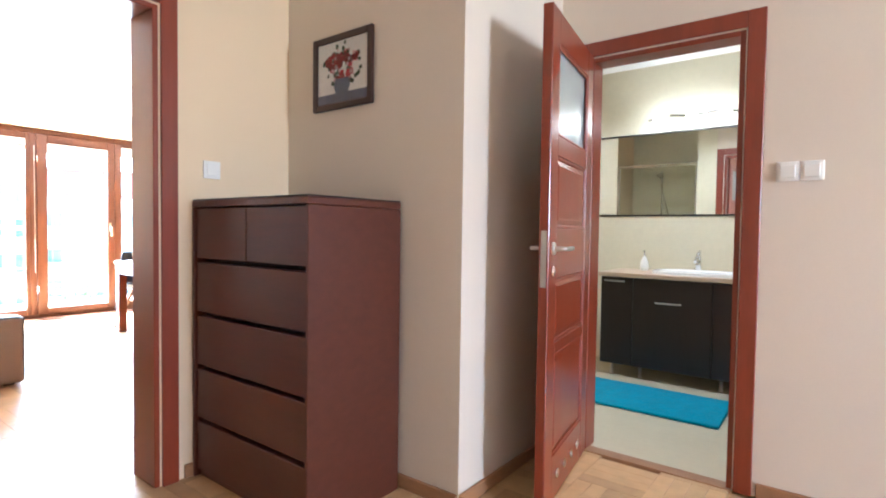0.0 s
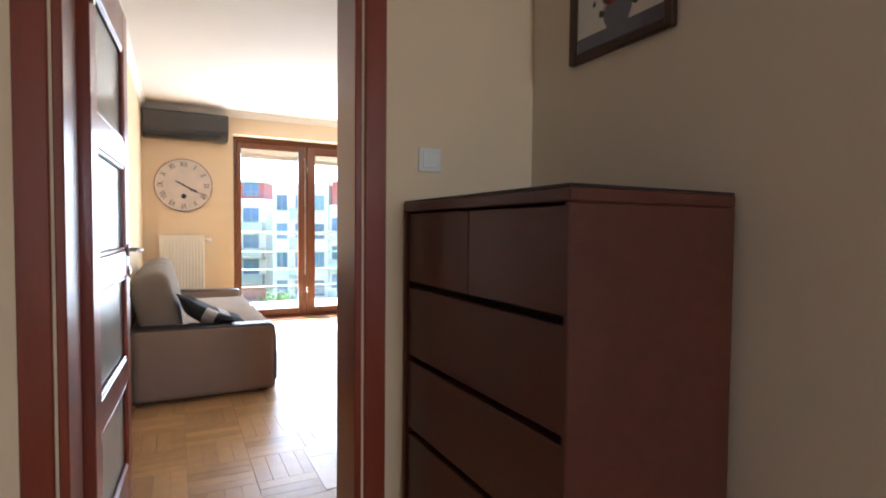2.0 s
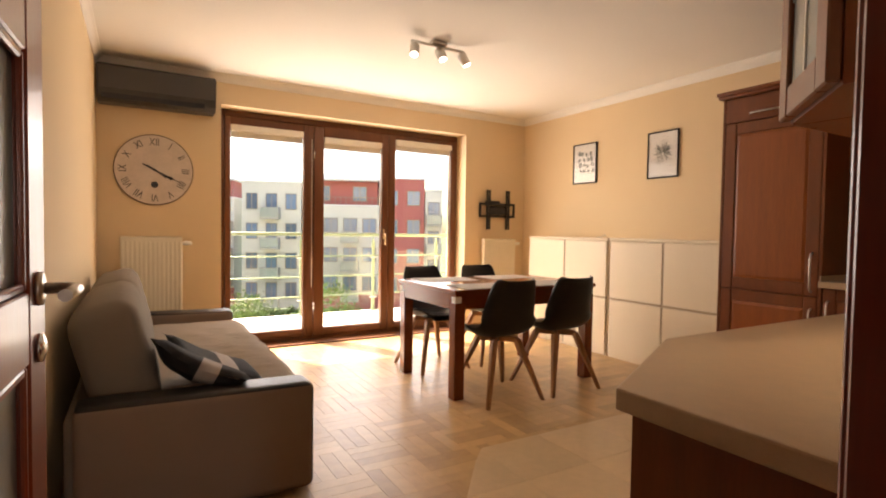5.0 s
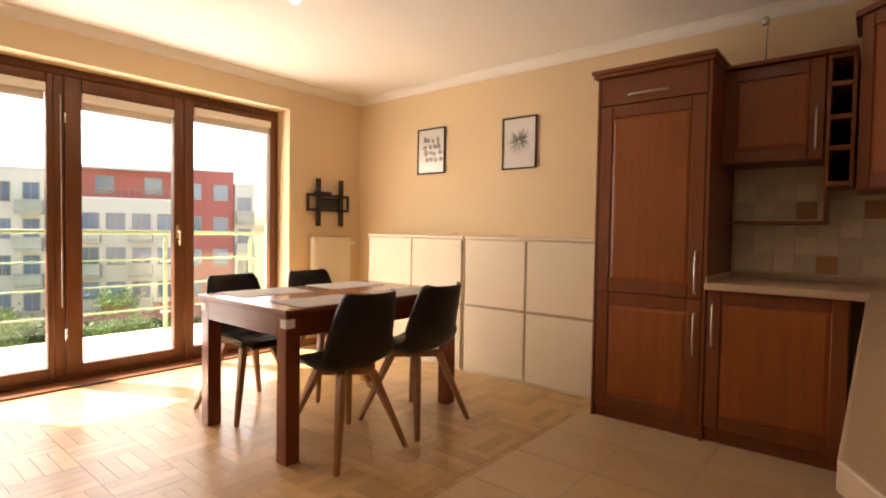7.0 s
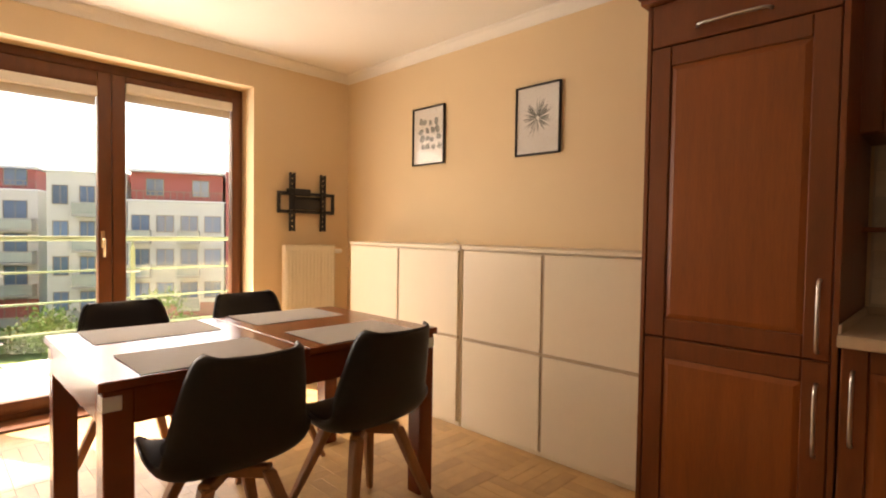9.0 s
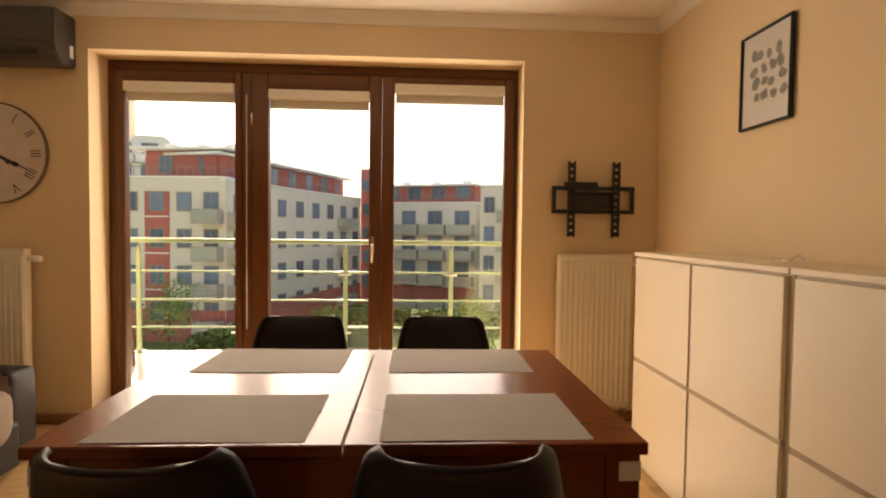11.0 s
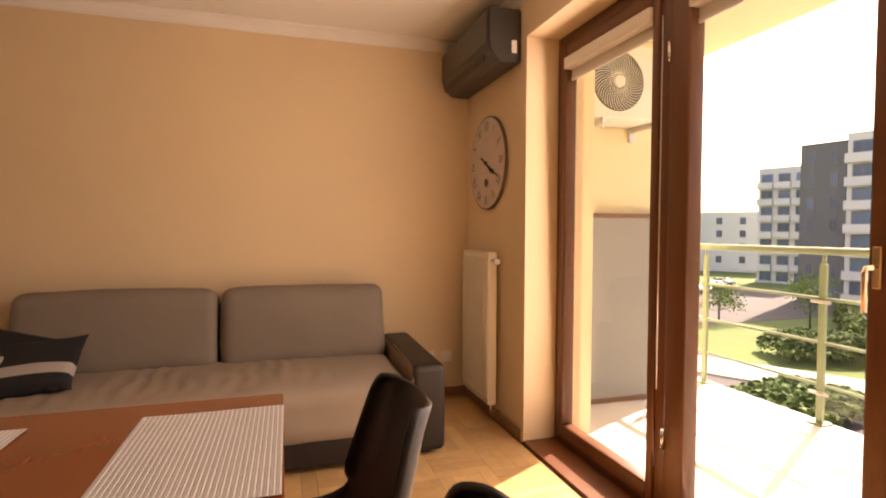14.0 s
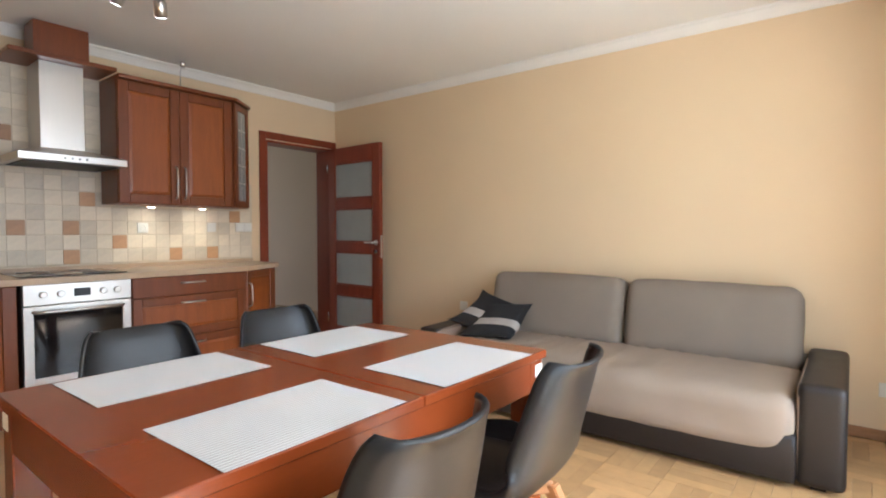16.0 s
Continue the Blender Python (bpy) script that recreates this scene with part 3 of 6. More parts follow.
def picture(name, m, w, h, frame_w, frame_mat, label, paint):
    """A framed picture that looks to -y; m is the middle of its back."""
    p = thing(name, m, label, "picture")
    x, z, t = w / 2, h / 2, 0.022
    part("frame", boxes((-x, -t, -z, -x + frame_w, 0, z), (x - frame_w, -t, -z, x, 0, z), (-x + frame_w, -t + 0.001, -z, x - frame_w, 0, -z + frame_w), (-x + frame_w, -t + 0.001, z - frame_w, x - frame_w, 0, z), bevel=0.004), frame_mat, p)
    part("sheet", boxes((-x + frame_w * 0.9, -0.010, -z + frame_w * 0.9, x - frame_w * 0.9, -0.006, z - frame_w * 0.9)), PAPER, p)
    paint(p, x - frame_w, z - frame_w)
    part("pane", boxes((-x + frame_w * 0.95, -0.0165, -z + frame_w * 0.95, x - frame_w * 0.95, -0.0150, z - frame_w * 0.95)), PICGLASS, p, "picture glass").visible_shadow = False
    return p


ROSE = material("crimson_paint", (0.30, 0.018, 0.03), 0.8, vary=0.5, scale=40, per_island=0.6)
LEAFP = material("dark_green_paint", (0.03, 0.06, 0.035), 0.8, vary=0.4, scale=40, per_island=0.5)
VASEP = material("slate_blue_paint", (0.12, 0.13, 0.18), 0.8, vary=0.3, scale=40)
PALEP = material("pale_rose_paint", (0.55, 0.32, 0.32), 0.8, vary=0.3, scale=40, per_island=0.4)


def paint_flowers(p, x, z):
    rnd = random.Random(3)
    part("tabletop_stroke", boxes((-x + 0.002, -0.0108, -z + 0.002, x - 0.002, -0.0102, -z + 0.045)), VASEP, p)
    for nm, mt, count, size, y in (("leaf_strokes", LEAFP, 46, 0.013, -0.0110), ("flower_strokes", ROSE, 30, 0.021, -0.0115), ("petal_strokes", PALEP, 16, 0.009, -0.0120)):
        bm = bmesh.new()
        for _ in range(count):
            a, r = rnd.uniform(0, 6.28), math.sqrt(rnd.random())
            s = 1.0 if nm == "leaf_strokes" else 0.8
            blob(bm, r * s * x * 0.78 * math.cos(a), 0.03 + r * s * z * 0.70 * math.sin(a), size * rnd.uniform(0.6, 1.2), y, rnd=rnd)
        tagged(part(nm, bm, mt, p), kind="stuff")
    bm = bmesh.new()
    vs = [bm.verts.new((px, -0.0125, pz)) for px, pz in ((-0.035, -z + 0.03), (0.035, -z + 0.03), (0.055, -z + 0.075), (0.045, -z + 0.11), (-0.045, -z + 0.11), (-0.055, -z + 0.075))]
    bm.faces.new(vs)
    part("vase_stroke", bm, VASEP, p)


FRAMEB = material("dark_brown_picture_frame", (0.035, 0.013, 0.008), 0.35, vary=0.2)
picture("flower_picture", pose(-2.075, HY - 0.002, 1.85), 0.40, 0.345, 0.03, FRAMEB, "dark framed painting of red flowers in vase", paint_flowers)


def switch(m, gangs, label, holes=False):
    """A wall plate that looks to -y."""
    s = thing("wall_socket" if holes else "light_switch", m, label, "socket" if holes else "light switch")
    for g in range(gangs):
        x = (g - (gangs - 1) / 2) * 0.082
        p = part("plate", boxes((x - 0.04, -0.009, -0.04, x + 0.04, 0, 0.04), bevel=0.004, seg=2), WHITEP, s)
        if holes:
            part("well", moved(lathe([(0.020, 0.0), (0.021, 0.003), (0.019, 0.003), (0.018, 0.0015)], 20, "y"), Matrix.Translation((x, -0.009, 0))), WHITEP, p)
        else:
            part("rocker", boxes((x - 0.027, -0.014, -0.027, x + 0.027, -0.009, 0.027), bevel=0.003), WHITEP, p)


switch(pose(XH + 0.001, 1.83, 1.375, 0, 0, 90), 1, "white plastic light switch on hall wall")
switch(pose(-0.345, BY - 0.001, 1.375), 2, "white plastic double light switch beside bathroom door")

# ---- bathroom ----
def vanity():
    v = thing("vanity_cabinet", pose(-1.70, 4.62, 0), "black-brown vanity cabinet on short steel feet", "cabinet")
    part("body", boxes((0.0, 0.02, 0.09, 1.75, 0.525, 0.775), bevel=0.002), VANITY, v)
    for x0, x1 in ((0.002, 0.245), (0.25, 0.80), (0.805, 1.35), (1.355, 1.748)):
        f = part("door", boxes((x0, 0.0, 0.095, x1, 0.019, 0.772), bevel=0.003), VANITY, v)
        xa, xb, z = (x0 + 0.03, min(x1, x0 + 0.2) - 0.02, 0.745) if x0 < 0.1 or x0 > 0.9 else (x0 + 0.165, x0 + 0.34, 0.60)
        bow_handle(f, (xa, 0.0, z), (xb, 0.0, z), (0, -0.025, 0))
    for x in (0.08, 0.30, 0.86, 1.4, 1.68):
        part("foot", moved(lathe([(0.016, 0), (0.018, 0.01), (0.014, 0.015), (0.014, 0.089)], 12), Matrix.Translation((x, 0.06, 0))), STEEL, v, "steel foot")
    t = tagged(new("vanity_worktop", link_mesh("vanity_worktop", boxes((-1.72, 4.60, 0.777, 0.06, 5.146, 0.81), bevel=0.004), COUNTER)), "beige stone-look vanity worktop", "worktop")
    b = thing("wash_basin", pose(-1.05, 4.86, 0.811), "white ceramic wash basin set in the worktop", "wash basin")
    bm = bmesh.new()
    rings = []
    for r, z in ((1.0, 0.0), (1.0, 0.018), (0.97, 0.024), (0.86, 0.022), (0.82, 0.012), (0.6, 0.008), (0.05, 0.005)):
        rings.append([bm.verts.new((0.31 * r * math.copysign(abs(math.cos(a)) ** 0.6, math.cos(a)), 0.2 * r * math.copysign(abs(math.sin(a)) ** 0.6, math.sin(a)), z)) for a in (2 * math.pi * k / 32 for k in range(32))])
    for p, q in zip(rings, rings[1:]):
        for k in range(32):
            bm.faces.new((p[k], p[(k + 1) % 32], q[(k + 1) % 32], q[k])).smooth = True
    bm.faces.new(rings[-1])
    part("bowl", bm, CERAMIC, b)
    f = thing("basin_tap", pose(-1.07, 4.985, 0.834), "chrome single-lever basin tap", "tap")
    part("tap_body", merged(tube([(0, 0, 0), (0, 0, 0.09)], 0.02, 12), tube([(0, 0, 0.07), (0, -0.06, 0.085), (0, -0.12, 0.07)], [0.015, 0.013, 0.012], 10)), CHROME, f)
    part("lever", tube([(0, 0, 0.09), (0, -0.01, 0.115), (0, 0.04, 0.15)], [0.02, 0.018, 0.008], 10), CHROME, f)
    s = thing("soap_dispenser", pose(-1.48, 5.0, 0.811), "white ceramic soap dispenser with chrome pump", "soap dispenser")
    part("bottle", lathe([(0.03, 0), (0.036, 0.02), (0.034, 0.06), (0.018, 0.10), (0.012, 0.115)], 20), CERAMIC, s)
    part("pump", tube([(0, 0, 0.115), (0, 0, 0.16), (0, -0.03, 0.163)], 0.006, 8), CHROME, s)


vanity()
mir = thing("bathroom_mirror", pose(-1.65, 5.149, 1.27), "frameless mirror over the washbasin with dark border strips", "mirror")
part("mirror_plate", boxes((-0.12, -0.006, 0.005, 1.75, 0, 0.68)), MIRROR, mir)
for z in (0.0, 0.684):
    part("border_strip", boxes((-0.85, -0.008, z - 0.008, 2.1, 0, z + 0.004)), BLACKP, mir, "narrow black tile strip")
bl = thing("bathroom_wall_lamp", pose(-1.17, 5.14, 2.06), "curved chrome wall lamp with three lit shades", "wall lamp")
part("bar", tube([(-0.34, -0.02, 0.0), (-0.15, -0.04, 0.02), (0.0, -0.03, 0.0), (0.15, -0.04, 0.02), (0.34, -0.02, 0.0)], 0.011, 8), CHROME, bl)
BULB = glow("lit_opal_glass", (1.0, 0.93, 0.80), 0.9)
for x in (-0.25, 0.0, 0.25):
    part("shade", moved(lathe([(0.012, 0.03), (0.03, 0.02), (0.04, -0.02), (0.036, -0.035)], 16), Matrix.Translation((x, -0.07, 0.0))), BULB, bl, "lit opal glass shade").visible_shadow = False
rug = boxes((-1.80, 3.86, 0.001, -0.72, 4.42, 0.022), bevel=0.008, seg=2)
tagged(new("bath_mat", link_mesh("bath_mat", rug, BLUEMAT)), "turquoise terry bath mat on the tiled floor", "bath mat")

# the shower corner, seen in the mirror
sh = thing("shower_column", pose(-2.10, HY + 0.122, 0), "chrome shower rail with hand shower and hose", "shower")
part("rail", merged(tube([(0, 0.05, 1.05), (0, 0.05, 1.95)], 0.010, 8), tube([(0, 0, 1.10), (0, 0.05, 1.10)], 0.014, 8), tube([(0, 0, 1.90), (0, 0.05, 1.90)], 0.014, 8)), CHROME, sh)
part("hand_shower", merged(tube([(0, 0.06, 1.72), (0, 0.11, 1.86)], 0.011, 8), moved(lathe([(0.012, 0.03), (0.05, 0.008), (0.052, 0.0), (0.045, -0.004)], 20), Matrix.Translation((0, 0.14, 1.88)) @ pose(0, 0, 0, 35, 0, 0))), CHROME, sh)
part("hose", tube([(0, 0.07, 1.72), (0.08, 0.10, 1.45), (0.16, 0.10, 1.15), (0.10, 0.09, 0.95), (0.0, 0.05, 1.05)], 0.007, 6), CHROME, sh)
part("mixer", tube([(-0.14, 0.05, 1.06), (0.14, 0.05, 1.06)], 0.022, 10), CHROME, sh)
sc = thing("shower_screen", pose(-2.45, 3.12, 0), "clear glass shower screen with chrome frame", "shower screen")
part("screen_frame", boxes((0, 0, 0.001, 0.03, 0.03, 1.95), (0.90, 0, 0.001, 0.93, 0.03, 1.95), (0.03, 0.001, 1.92, 0.90, 0.029, 1.95), (0.03, 0.001, 0.001, 0.90, 0.029, 0.05), bevel=0.003), CHROME, sc)
part("pane", boxes((0.031, 0.012, 0.051, 0.899, 0.018, 1.919)), GLASS, sc, "clear shower glass")
setting("wall_bath_inner", boxes((-2.496, HY + 0.1205, 0, HX - 0.121, HY + 0.1215, CZ), (HX - 0.123, HY + 0.122, 0, HX - 0.1205, BY, CZ), (HX - 0.12, BY + 0.1205, 0, BX0 - 0.075, BY + 0.123, CZ), (BX1 + 0.075, BY + 0.1205, 0, 0.5, BY + 0.123, CZ)), BATHTILE, "cream tiled bathroom wall")

# ---- living room: dining corner ----
def dining_table():
    t = thing("dining_table", pose(-5.855, 3.508, 0), "red-brown extending wooden dining table with square legs", "table")
    x, y = 0.435, 0.655
    part("tabletop", boxes((-x, -y, 0.722, x, -0.0015, 0.75), (-x, 0.0015, 0.722, x, y, 0.75), bevel=0.003), TABLEW, t)
    ax, ay = x - 0.012, y - 0.012
    for sx in (-1, 1):
        part("apron", boxes((sx * ax - sx * 0.022, -ay + 0.08, 0.615, sx * ax, ay - 0.08, 0.721), bevel=0.002), TABLEW, t)
        part("apron", boxes((-ax + 0.08, sx * ay - sx * 0.022, 0.615, ax - 0.08, sx * ay, 0.721), bevel=0.002), TABLEW, t)
        for sy in (-1, 1):
            part("leg", boxes((min(sx * ax, sx * (ax - 0.08)), min(sy * ay, sy * (ay - 0.08)), 0.0, max(sx * ax, sx * (ax - 0.08)), max(sy * ay, sy * (ay - 0.08)), 0.721), bevel=0.004), TABLEW, t)
            part("corner_pad", boxes((sx * (ax + 0.001) - (0.05 if sx > 0 else 0), sy * (ay + 0.001) - (0.05 if sy > 0 else 0), 0.66, sx * (ax + 0.001) + (0.05 if sx < 0 else 0), sy * (ay + 0.001) + (0.05 if sy < 0 else 0), 0.705), bevel=0.002), WHITEP, t, "white tape on the leg's corner")


dining_table()


def placemat():
    p = thing("placemat", pose(-5.5925, 3.195, 0.7502), "grey and white ribbed cotton placemat on the table", "placemat", "placemats on the table")
    ribs = 60
    for nm, mat_, off in (("pale_ribs", MATW, 0), ("grey_ribs", MATG, 1)):
        bm = bmesh.new()
        for i in range(off, ribs, 2):
            x0, x1 = -0.158 + 0.316 * i / ribs, -0.158 + 0.316 * (i + 1) / ribs
            rows = []
            for k in range(9):
                yy = -0.232 + 0.464 * k / 8
                rise = 0.0008 * (1 + math.sin(yy * 11 + x0 * 17))
                rows.append([bm.verts.new((xx, yy, z + rise)) for xx, z in ((x0, 0.0009), ((x0 + x1) / 2, 0.0021 if off == 0 else 0.0014), (x1, 0.0009))])
            for a, b in zip(rows, rows[1:]):
                for j in range(2):
                    bm.faces.new((a[j], a[j + 1], b[j + 1], b[j])).smooth = True
        bmesh.ops.recalc_face_normals(bm, faces=bm.faces)
        part(nm, bm, mat_, p)
    return p


pm = placemat()
for x, y, a in ((-5.5925, 3.815, 0.6), (-6.13, 3.19, -0.7), (-6.13, 3.805, 0.4)):
    copy_thing(pm, pose(x, y, 0.7502, 0, 0, a))


def chair():
    """A moulded shell chair that faces +y, with splayed wooden legs."""
    c = thing("dining_chair", pose(-5.42, 3.20, 0, 0, 0, 89), "black moulded shell chair with splayed beech legs", "chair", "chairs round the table")
    keys = [(0.238, 0.425, 0.130), (0.232, 0.446, 0.175), (0.19, 0.456, 0.212), (0.10, 0.442, 0.232), (0.01, 0.428, 0.238), (-0.07, 0.426, 0.236), (-0.13, 0.448, 0.232), (-0.165, 0.495, 0.227),
            (-0.190, 0.56, 0.219), (-0.210, 0.63, 0.209), (-0.230, 0.70, 0.196), (-0.247, 0.76, 0.183), (-0.258, 0.80, 0.172), (-0.265, 0.824, 0.160), (-0.270, 0.838, 0.140)]
    prof = []
    for i in range(len(keys) - 1):
        p0, p1, p2, p3 = (Vector(keys[min(max(i + d, 0), len(keys) - 1)]) for d in (-1, 0, 1, 2))
        for q in (0.0, 0.5):
            prof.append(0.5 * (2 * p1 + (p2 - p0) * q + (2 * p0 - 5 * p1 + 4 * p2 - p3) * q * q + (3 * p1 - p0 - 3 * p2 + p3) * q ** 3))
    prof.append(Vector(keys[-1]))
    n, bm, rows = 21, bmesh.new(), []
    for i, (y, z, w) in enumerate(prof):
        back = max(0.0, min(1.0, (z - 0.44) / 0.16)) if i > 9 else 0.0
        back = back * back * (3 - 2 * back)
        top = max(0.0, (z - 0.77) / 0.068)
        row = []
        for k in range(n):
            u = -1 + 2 * k / (n - 1)
            lift = abs(u) ** 2.4
            px = w * math.sin(u * math.pi / 2 * 0.96)
            row.append(bm.verts.new((px, y + back * 0.070 * lift - 0.008 * top * top, z + (1 - back) * 0.075 * lift * min(1, i / 6) - 0.020 * top * top * (1 - u * u) ** 2)))
        rows.append(row)
    for a, b in zip(rows, rows[1:]):
        for k in range(n - 1):
            bm.faces.new((a[k], a[k + 1], b[k + 1], b[k])).smooth = True
    bmesh.ops.recalc_face_normals(bm, faces=bm.faces)
    bmesh.ops.solidify(bm, geom=bm.faces[:], thickness=0.012)
    for f in bm.faces:
        f.smooth = True
    part("shell", bm, SHELL, c, "black moulded plastic shell")
    bm = boxes((-0.165, -0.10, 0.440, 0.165, 0.19, 0.474), bevel=0.014, seg=2)
    part("seat_pad", bm, SHELL, c, "black padded seat")
    for sx in (-1, 1):
        for sy in (-1, 1):
            top, foot = Vector((sx * 0.095, sy * 0.095 - 0.01, 0.412)), Vector((sx * 0.225, sy * 0.235 - 0.005, 0.0))
            bm = bmesh.new()
            r = []
            for p, a, b in ((foot, 0.0125, 0.0125), (foot.lerp(top, 0.55), 0.018, 0.018), (top, 0.020, 0.024)):
                r.append([bm.verts.new(p + Vector((dx * a, dy * b, 0))) for dx, dy in ((-1, -1), (1, -1), (1, 1), (-1, 1))])
            for a, b in zip(r, r[1:]):
                for k in range(4):
                    bm.faces.new((a[k], a[(k + 1) % 4], b[(k + 1) % 4], b[k]))
            bm.faces.new(r[0][::-1])
            bm.faces.new(r[-1])
            bmesh.ops.recalc_face_normals(bm, faces=bm.faces)
            bmesh.ops.bevel(bm, geom=bm.edges[:], offset=0.004, segments=2, affect="EDGES", clamp_overlap=True)
            part("leg", bm, LEGW, c, "splayed beech leg")
    part("cross_frame", merged(boxes((-0.150, -0.022, 0.384, 0.150, 0.018, 0.424), bevel=0.004, m=pose(0, 0, 0, 0, 0, 45)), boxes((-0.150, -0.02, 0.383, 0.150, 0.02, 0.423), bevel=0.004, m=pose(0, 0, 0, 0, 0, -45))), LEGW, c)
    return c


ch = chair()
for x, y, a in ((-5.42, 3.74, 90), (-6.32, 3.19, -88), (-6.32, 3.77, -91)):
    copy_thing(ch, pose(x, y, 0, 0, 0, a))


# ---- white cabinets under the pictures ----
def white_cabinet(x0, x1, label):
    c = thing("sideboard", pose(x0, 4.799, 0), label, "sideboard", "white sideboards under the pictures")
    w, d, h = x1 - x0, 0.37, 1.10
    part("body", boxes((0, 0.018, 0.0, w, d, h - 0.022), bevel=0.002), WHITECAB, c)
    part("top", boxes((-0.0, -0.002, h - 0.021, w, d, h), bevel=0.002), WHITECAB, c)
    m = w / 2
    for z0, z1 in ((0.03, 0.535), (0.555, h - 0.03)):
        for a, b in ((0.018, m - 0.009), (m + 0.009, w - 0.018)):
            part("door", boxes((a, -0.001, z0, b, 0.016, z1), bevel=0.002), WHITECAB, c, "white flat cabinet door")
    part("divider", boxes((m - 0.008, 0.004, 0.03, m + 0.008, 0.017, h - 0.03)), GREIGE, c)
    part("divider", boxes((0.018, 0.005, 0.536, w - 0.018, 0.0165, 0.554)), GREIGE, c)


GREIGE = material("beige_cabinet_edge", (0.42, 0.32, 0.21), 0.6)
white_cabinet(-7.015, -5.879, "white four-door sideboard beside the radiator")
white_cabinet(-5.870, -4.712, "white four-door sideboard beside the tall kitchen cabinet")


def paint_bloom(p, x, z):
    rnd = random.Random(8)
    bm = bmesh.new()
    for i in range(64):
        a = rnd.uniform(0, 6.28)
        r = rnd.uniform(0.55, 1.0) * x * 0.88
        w, c, d = 0.0028, math.cos(a), math.sin(a)
        vs = [bm.verts.new((q * c - e * d * w, -0.0104, 0.01 + q * d + e * c * w)) for q, e in ((0.012, -0.4), (r * 0.6, -1), (r, 0), (r * 0.6, 1), (0.012, 0.4))]
        bm.faces.new(vs)
    tagged(part("leaf_drawing", bm, INKG, p, "grey botanical drawing"), kind="stuff")


def paint_leaves(p, x, z):
    rnd = random.Random(5)
    bm = bmesh.new()
    for r in range(4):
        for k in range(4):
            blob(bm, -x * 0.52 + k * x * 0.34 + rnd.uniform(-0.012, 0.012) + 0.01 * r, z * 0.5 - r * z * 0.3 + rnd.uniform(-0.008, 0.008), rnd.uniform(0.018, 0.028), -0.0104 - 0.0002 * ((k + r) % 2), rnd=rnd, wob=0.35)
    tagged(part("leaf_drawing", bm, INKG, p, "grey botanical drawing"), kind="stuff")


picture("botanical_picture", pose(-6.553, YP - 0.002, 1.885), 0.335, 0.425, 0.012, BLACKP, "thin black framed botanical print of leaf rows", paint_leaves)
picture("botanical_picture", pose(-5.594, YP - 0.002, 1.870), 0.325, 0.425, 0.012, BLACKP, "thin black framed botanical print of a radiating plant", paint_bloom)


cl = thing("cable_clip", pose(-6.15, 5.0, 1.1005, 0, 0, 20), "small bent grey wire clip on the sideboard", "clip")
part("wire", tube([(-0.05, 0, 0.004), (0.0, 0.0, 0.006), (0.03, 0.005, 0.03), (0.05, 0.0, 0.012)], 0.004, 6), STEEL, cl)


# ---- window wall ----
def radiator(m, w, h, label):
    """A ribbed panel radiator that looks to -y, its back on y=0."""
    r = thing("radiator", m, label, "radiator")
    part("panel_box", boxes((0, -0.085, 0.0, w, -0.03, h), bevel=0.004), RADP, r)
    n = round(w / 0.034)
    bm = boxes(*[((i + 0.22) * w / n, -0.092, 0.035, (i + 0.78) * w / n, -0.084, h - 0.035) for i in range(n)], bevel=0.003)
    part("ribs", bm, RADP, r)
    part("top_grille", boxes((0.002, -0.088, h, w - 0.002, -0.028, h + 0.006), bevel=0.002), RADP, r)
    part("bracket", boxes((0.1, -0.031, 0.1, 0.13, -0.001, h - 0.1), (w - 0.13, -0.031, 0.1, w - 0.1, -0.001, h - 0.1)), RADP, r)
    part("pipe", tube([(w - 0.02, -0.058, 0.02), (w - 0.02, -0.058, -0.05), (w - 0.02, -0.001, -0.05)], 0.009, 8), CHROME, r)
    part("valve", tube([(w - 0.005, -0.058, h - 0.05), (w + 0.03, -0.058, h - 0.05), (w + 0.075, -0.058, h - 0.05)], [0.012, 0.02, 0.017], 12), WHITEP, r, "white thermostat knob")


radiator(pose(XW + 0.001, 0.91, 0.115, 0, 0, 90), 0.46, 0.94, "tall cream ribbed radiator beside the sofa")
radiator(pose(XW + 0.001, 4.53, 0.115, 0, 0, 90), 0.46, 0.94, "tall cream ribbed radiator below the television bracket")


def air_conditioner():
    a = thing("air_conditioner", pose(XW + 0.001, 0.765, 2.13, 0, 0, 90), "dark graphite split air conditioner above the clock", "air conditioner")
    w, h = 0.86, 0.295
    prof = [(0.0, 0.0), (-0.13, 0.0), (-0.185, 0.045), (-0.20, 0.10), (-0.198, 0.27), (-0.18, h), (0.0, h)]
    bm = bmesh.new()
    e = [[bm.verts.new((x, y, z)) for y, z in prof] for x in (0, w)]
    k = len(prof)
    for i in range(k):
        bm.faces.new((e[0][i], e[0][(i + 1) % k], e[1][(i + 1) % k], e[1][i]))
    bm.faces.new(e[0])
    bm.faces.new(e[1][::-1])
    bmesh.ops.recalc_face_normals(bm, faces=bm.faces)
    bmesh.ops.bevel(bm, geom=bm.edges[:], offset=0.008, segments=2, affect="EDGES", clamp_overlap=True)
    part("casing", bm, ACG, a)
    part("front_panel", boxes((0.012, -0.206, 0.095, w - 0.012, -0.199, 0.275), bevel=0.003), ACG, a)
    part("louvre", boxes((0.03, -0.19, 0.022, w - 0.09, -0.183, 0.072), bevel=0.002, m=None), BLACKP, a, "closed air outlet flap")
    part("badge", boxes((w + 0.0005, -0.06, 0.05, w + 0.002, -0.03, 0.12)), WHITEP, a, "pale sticker")


air_conditioner()


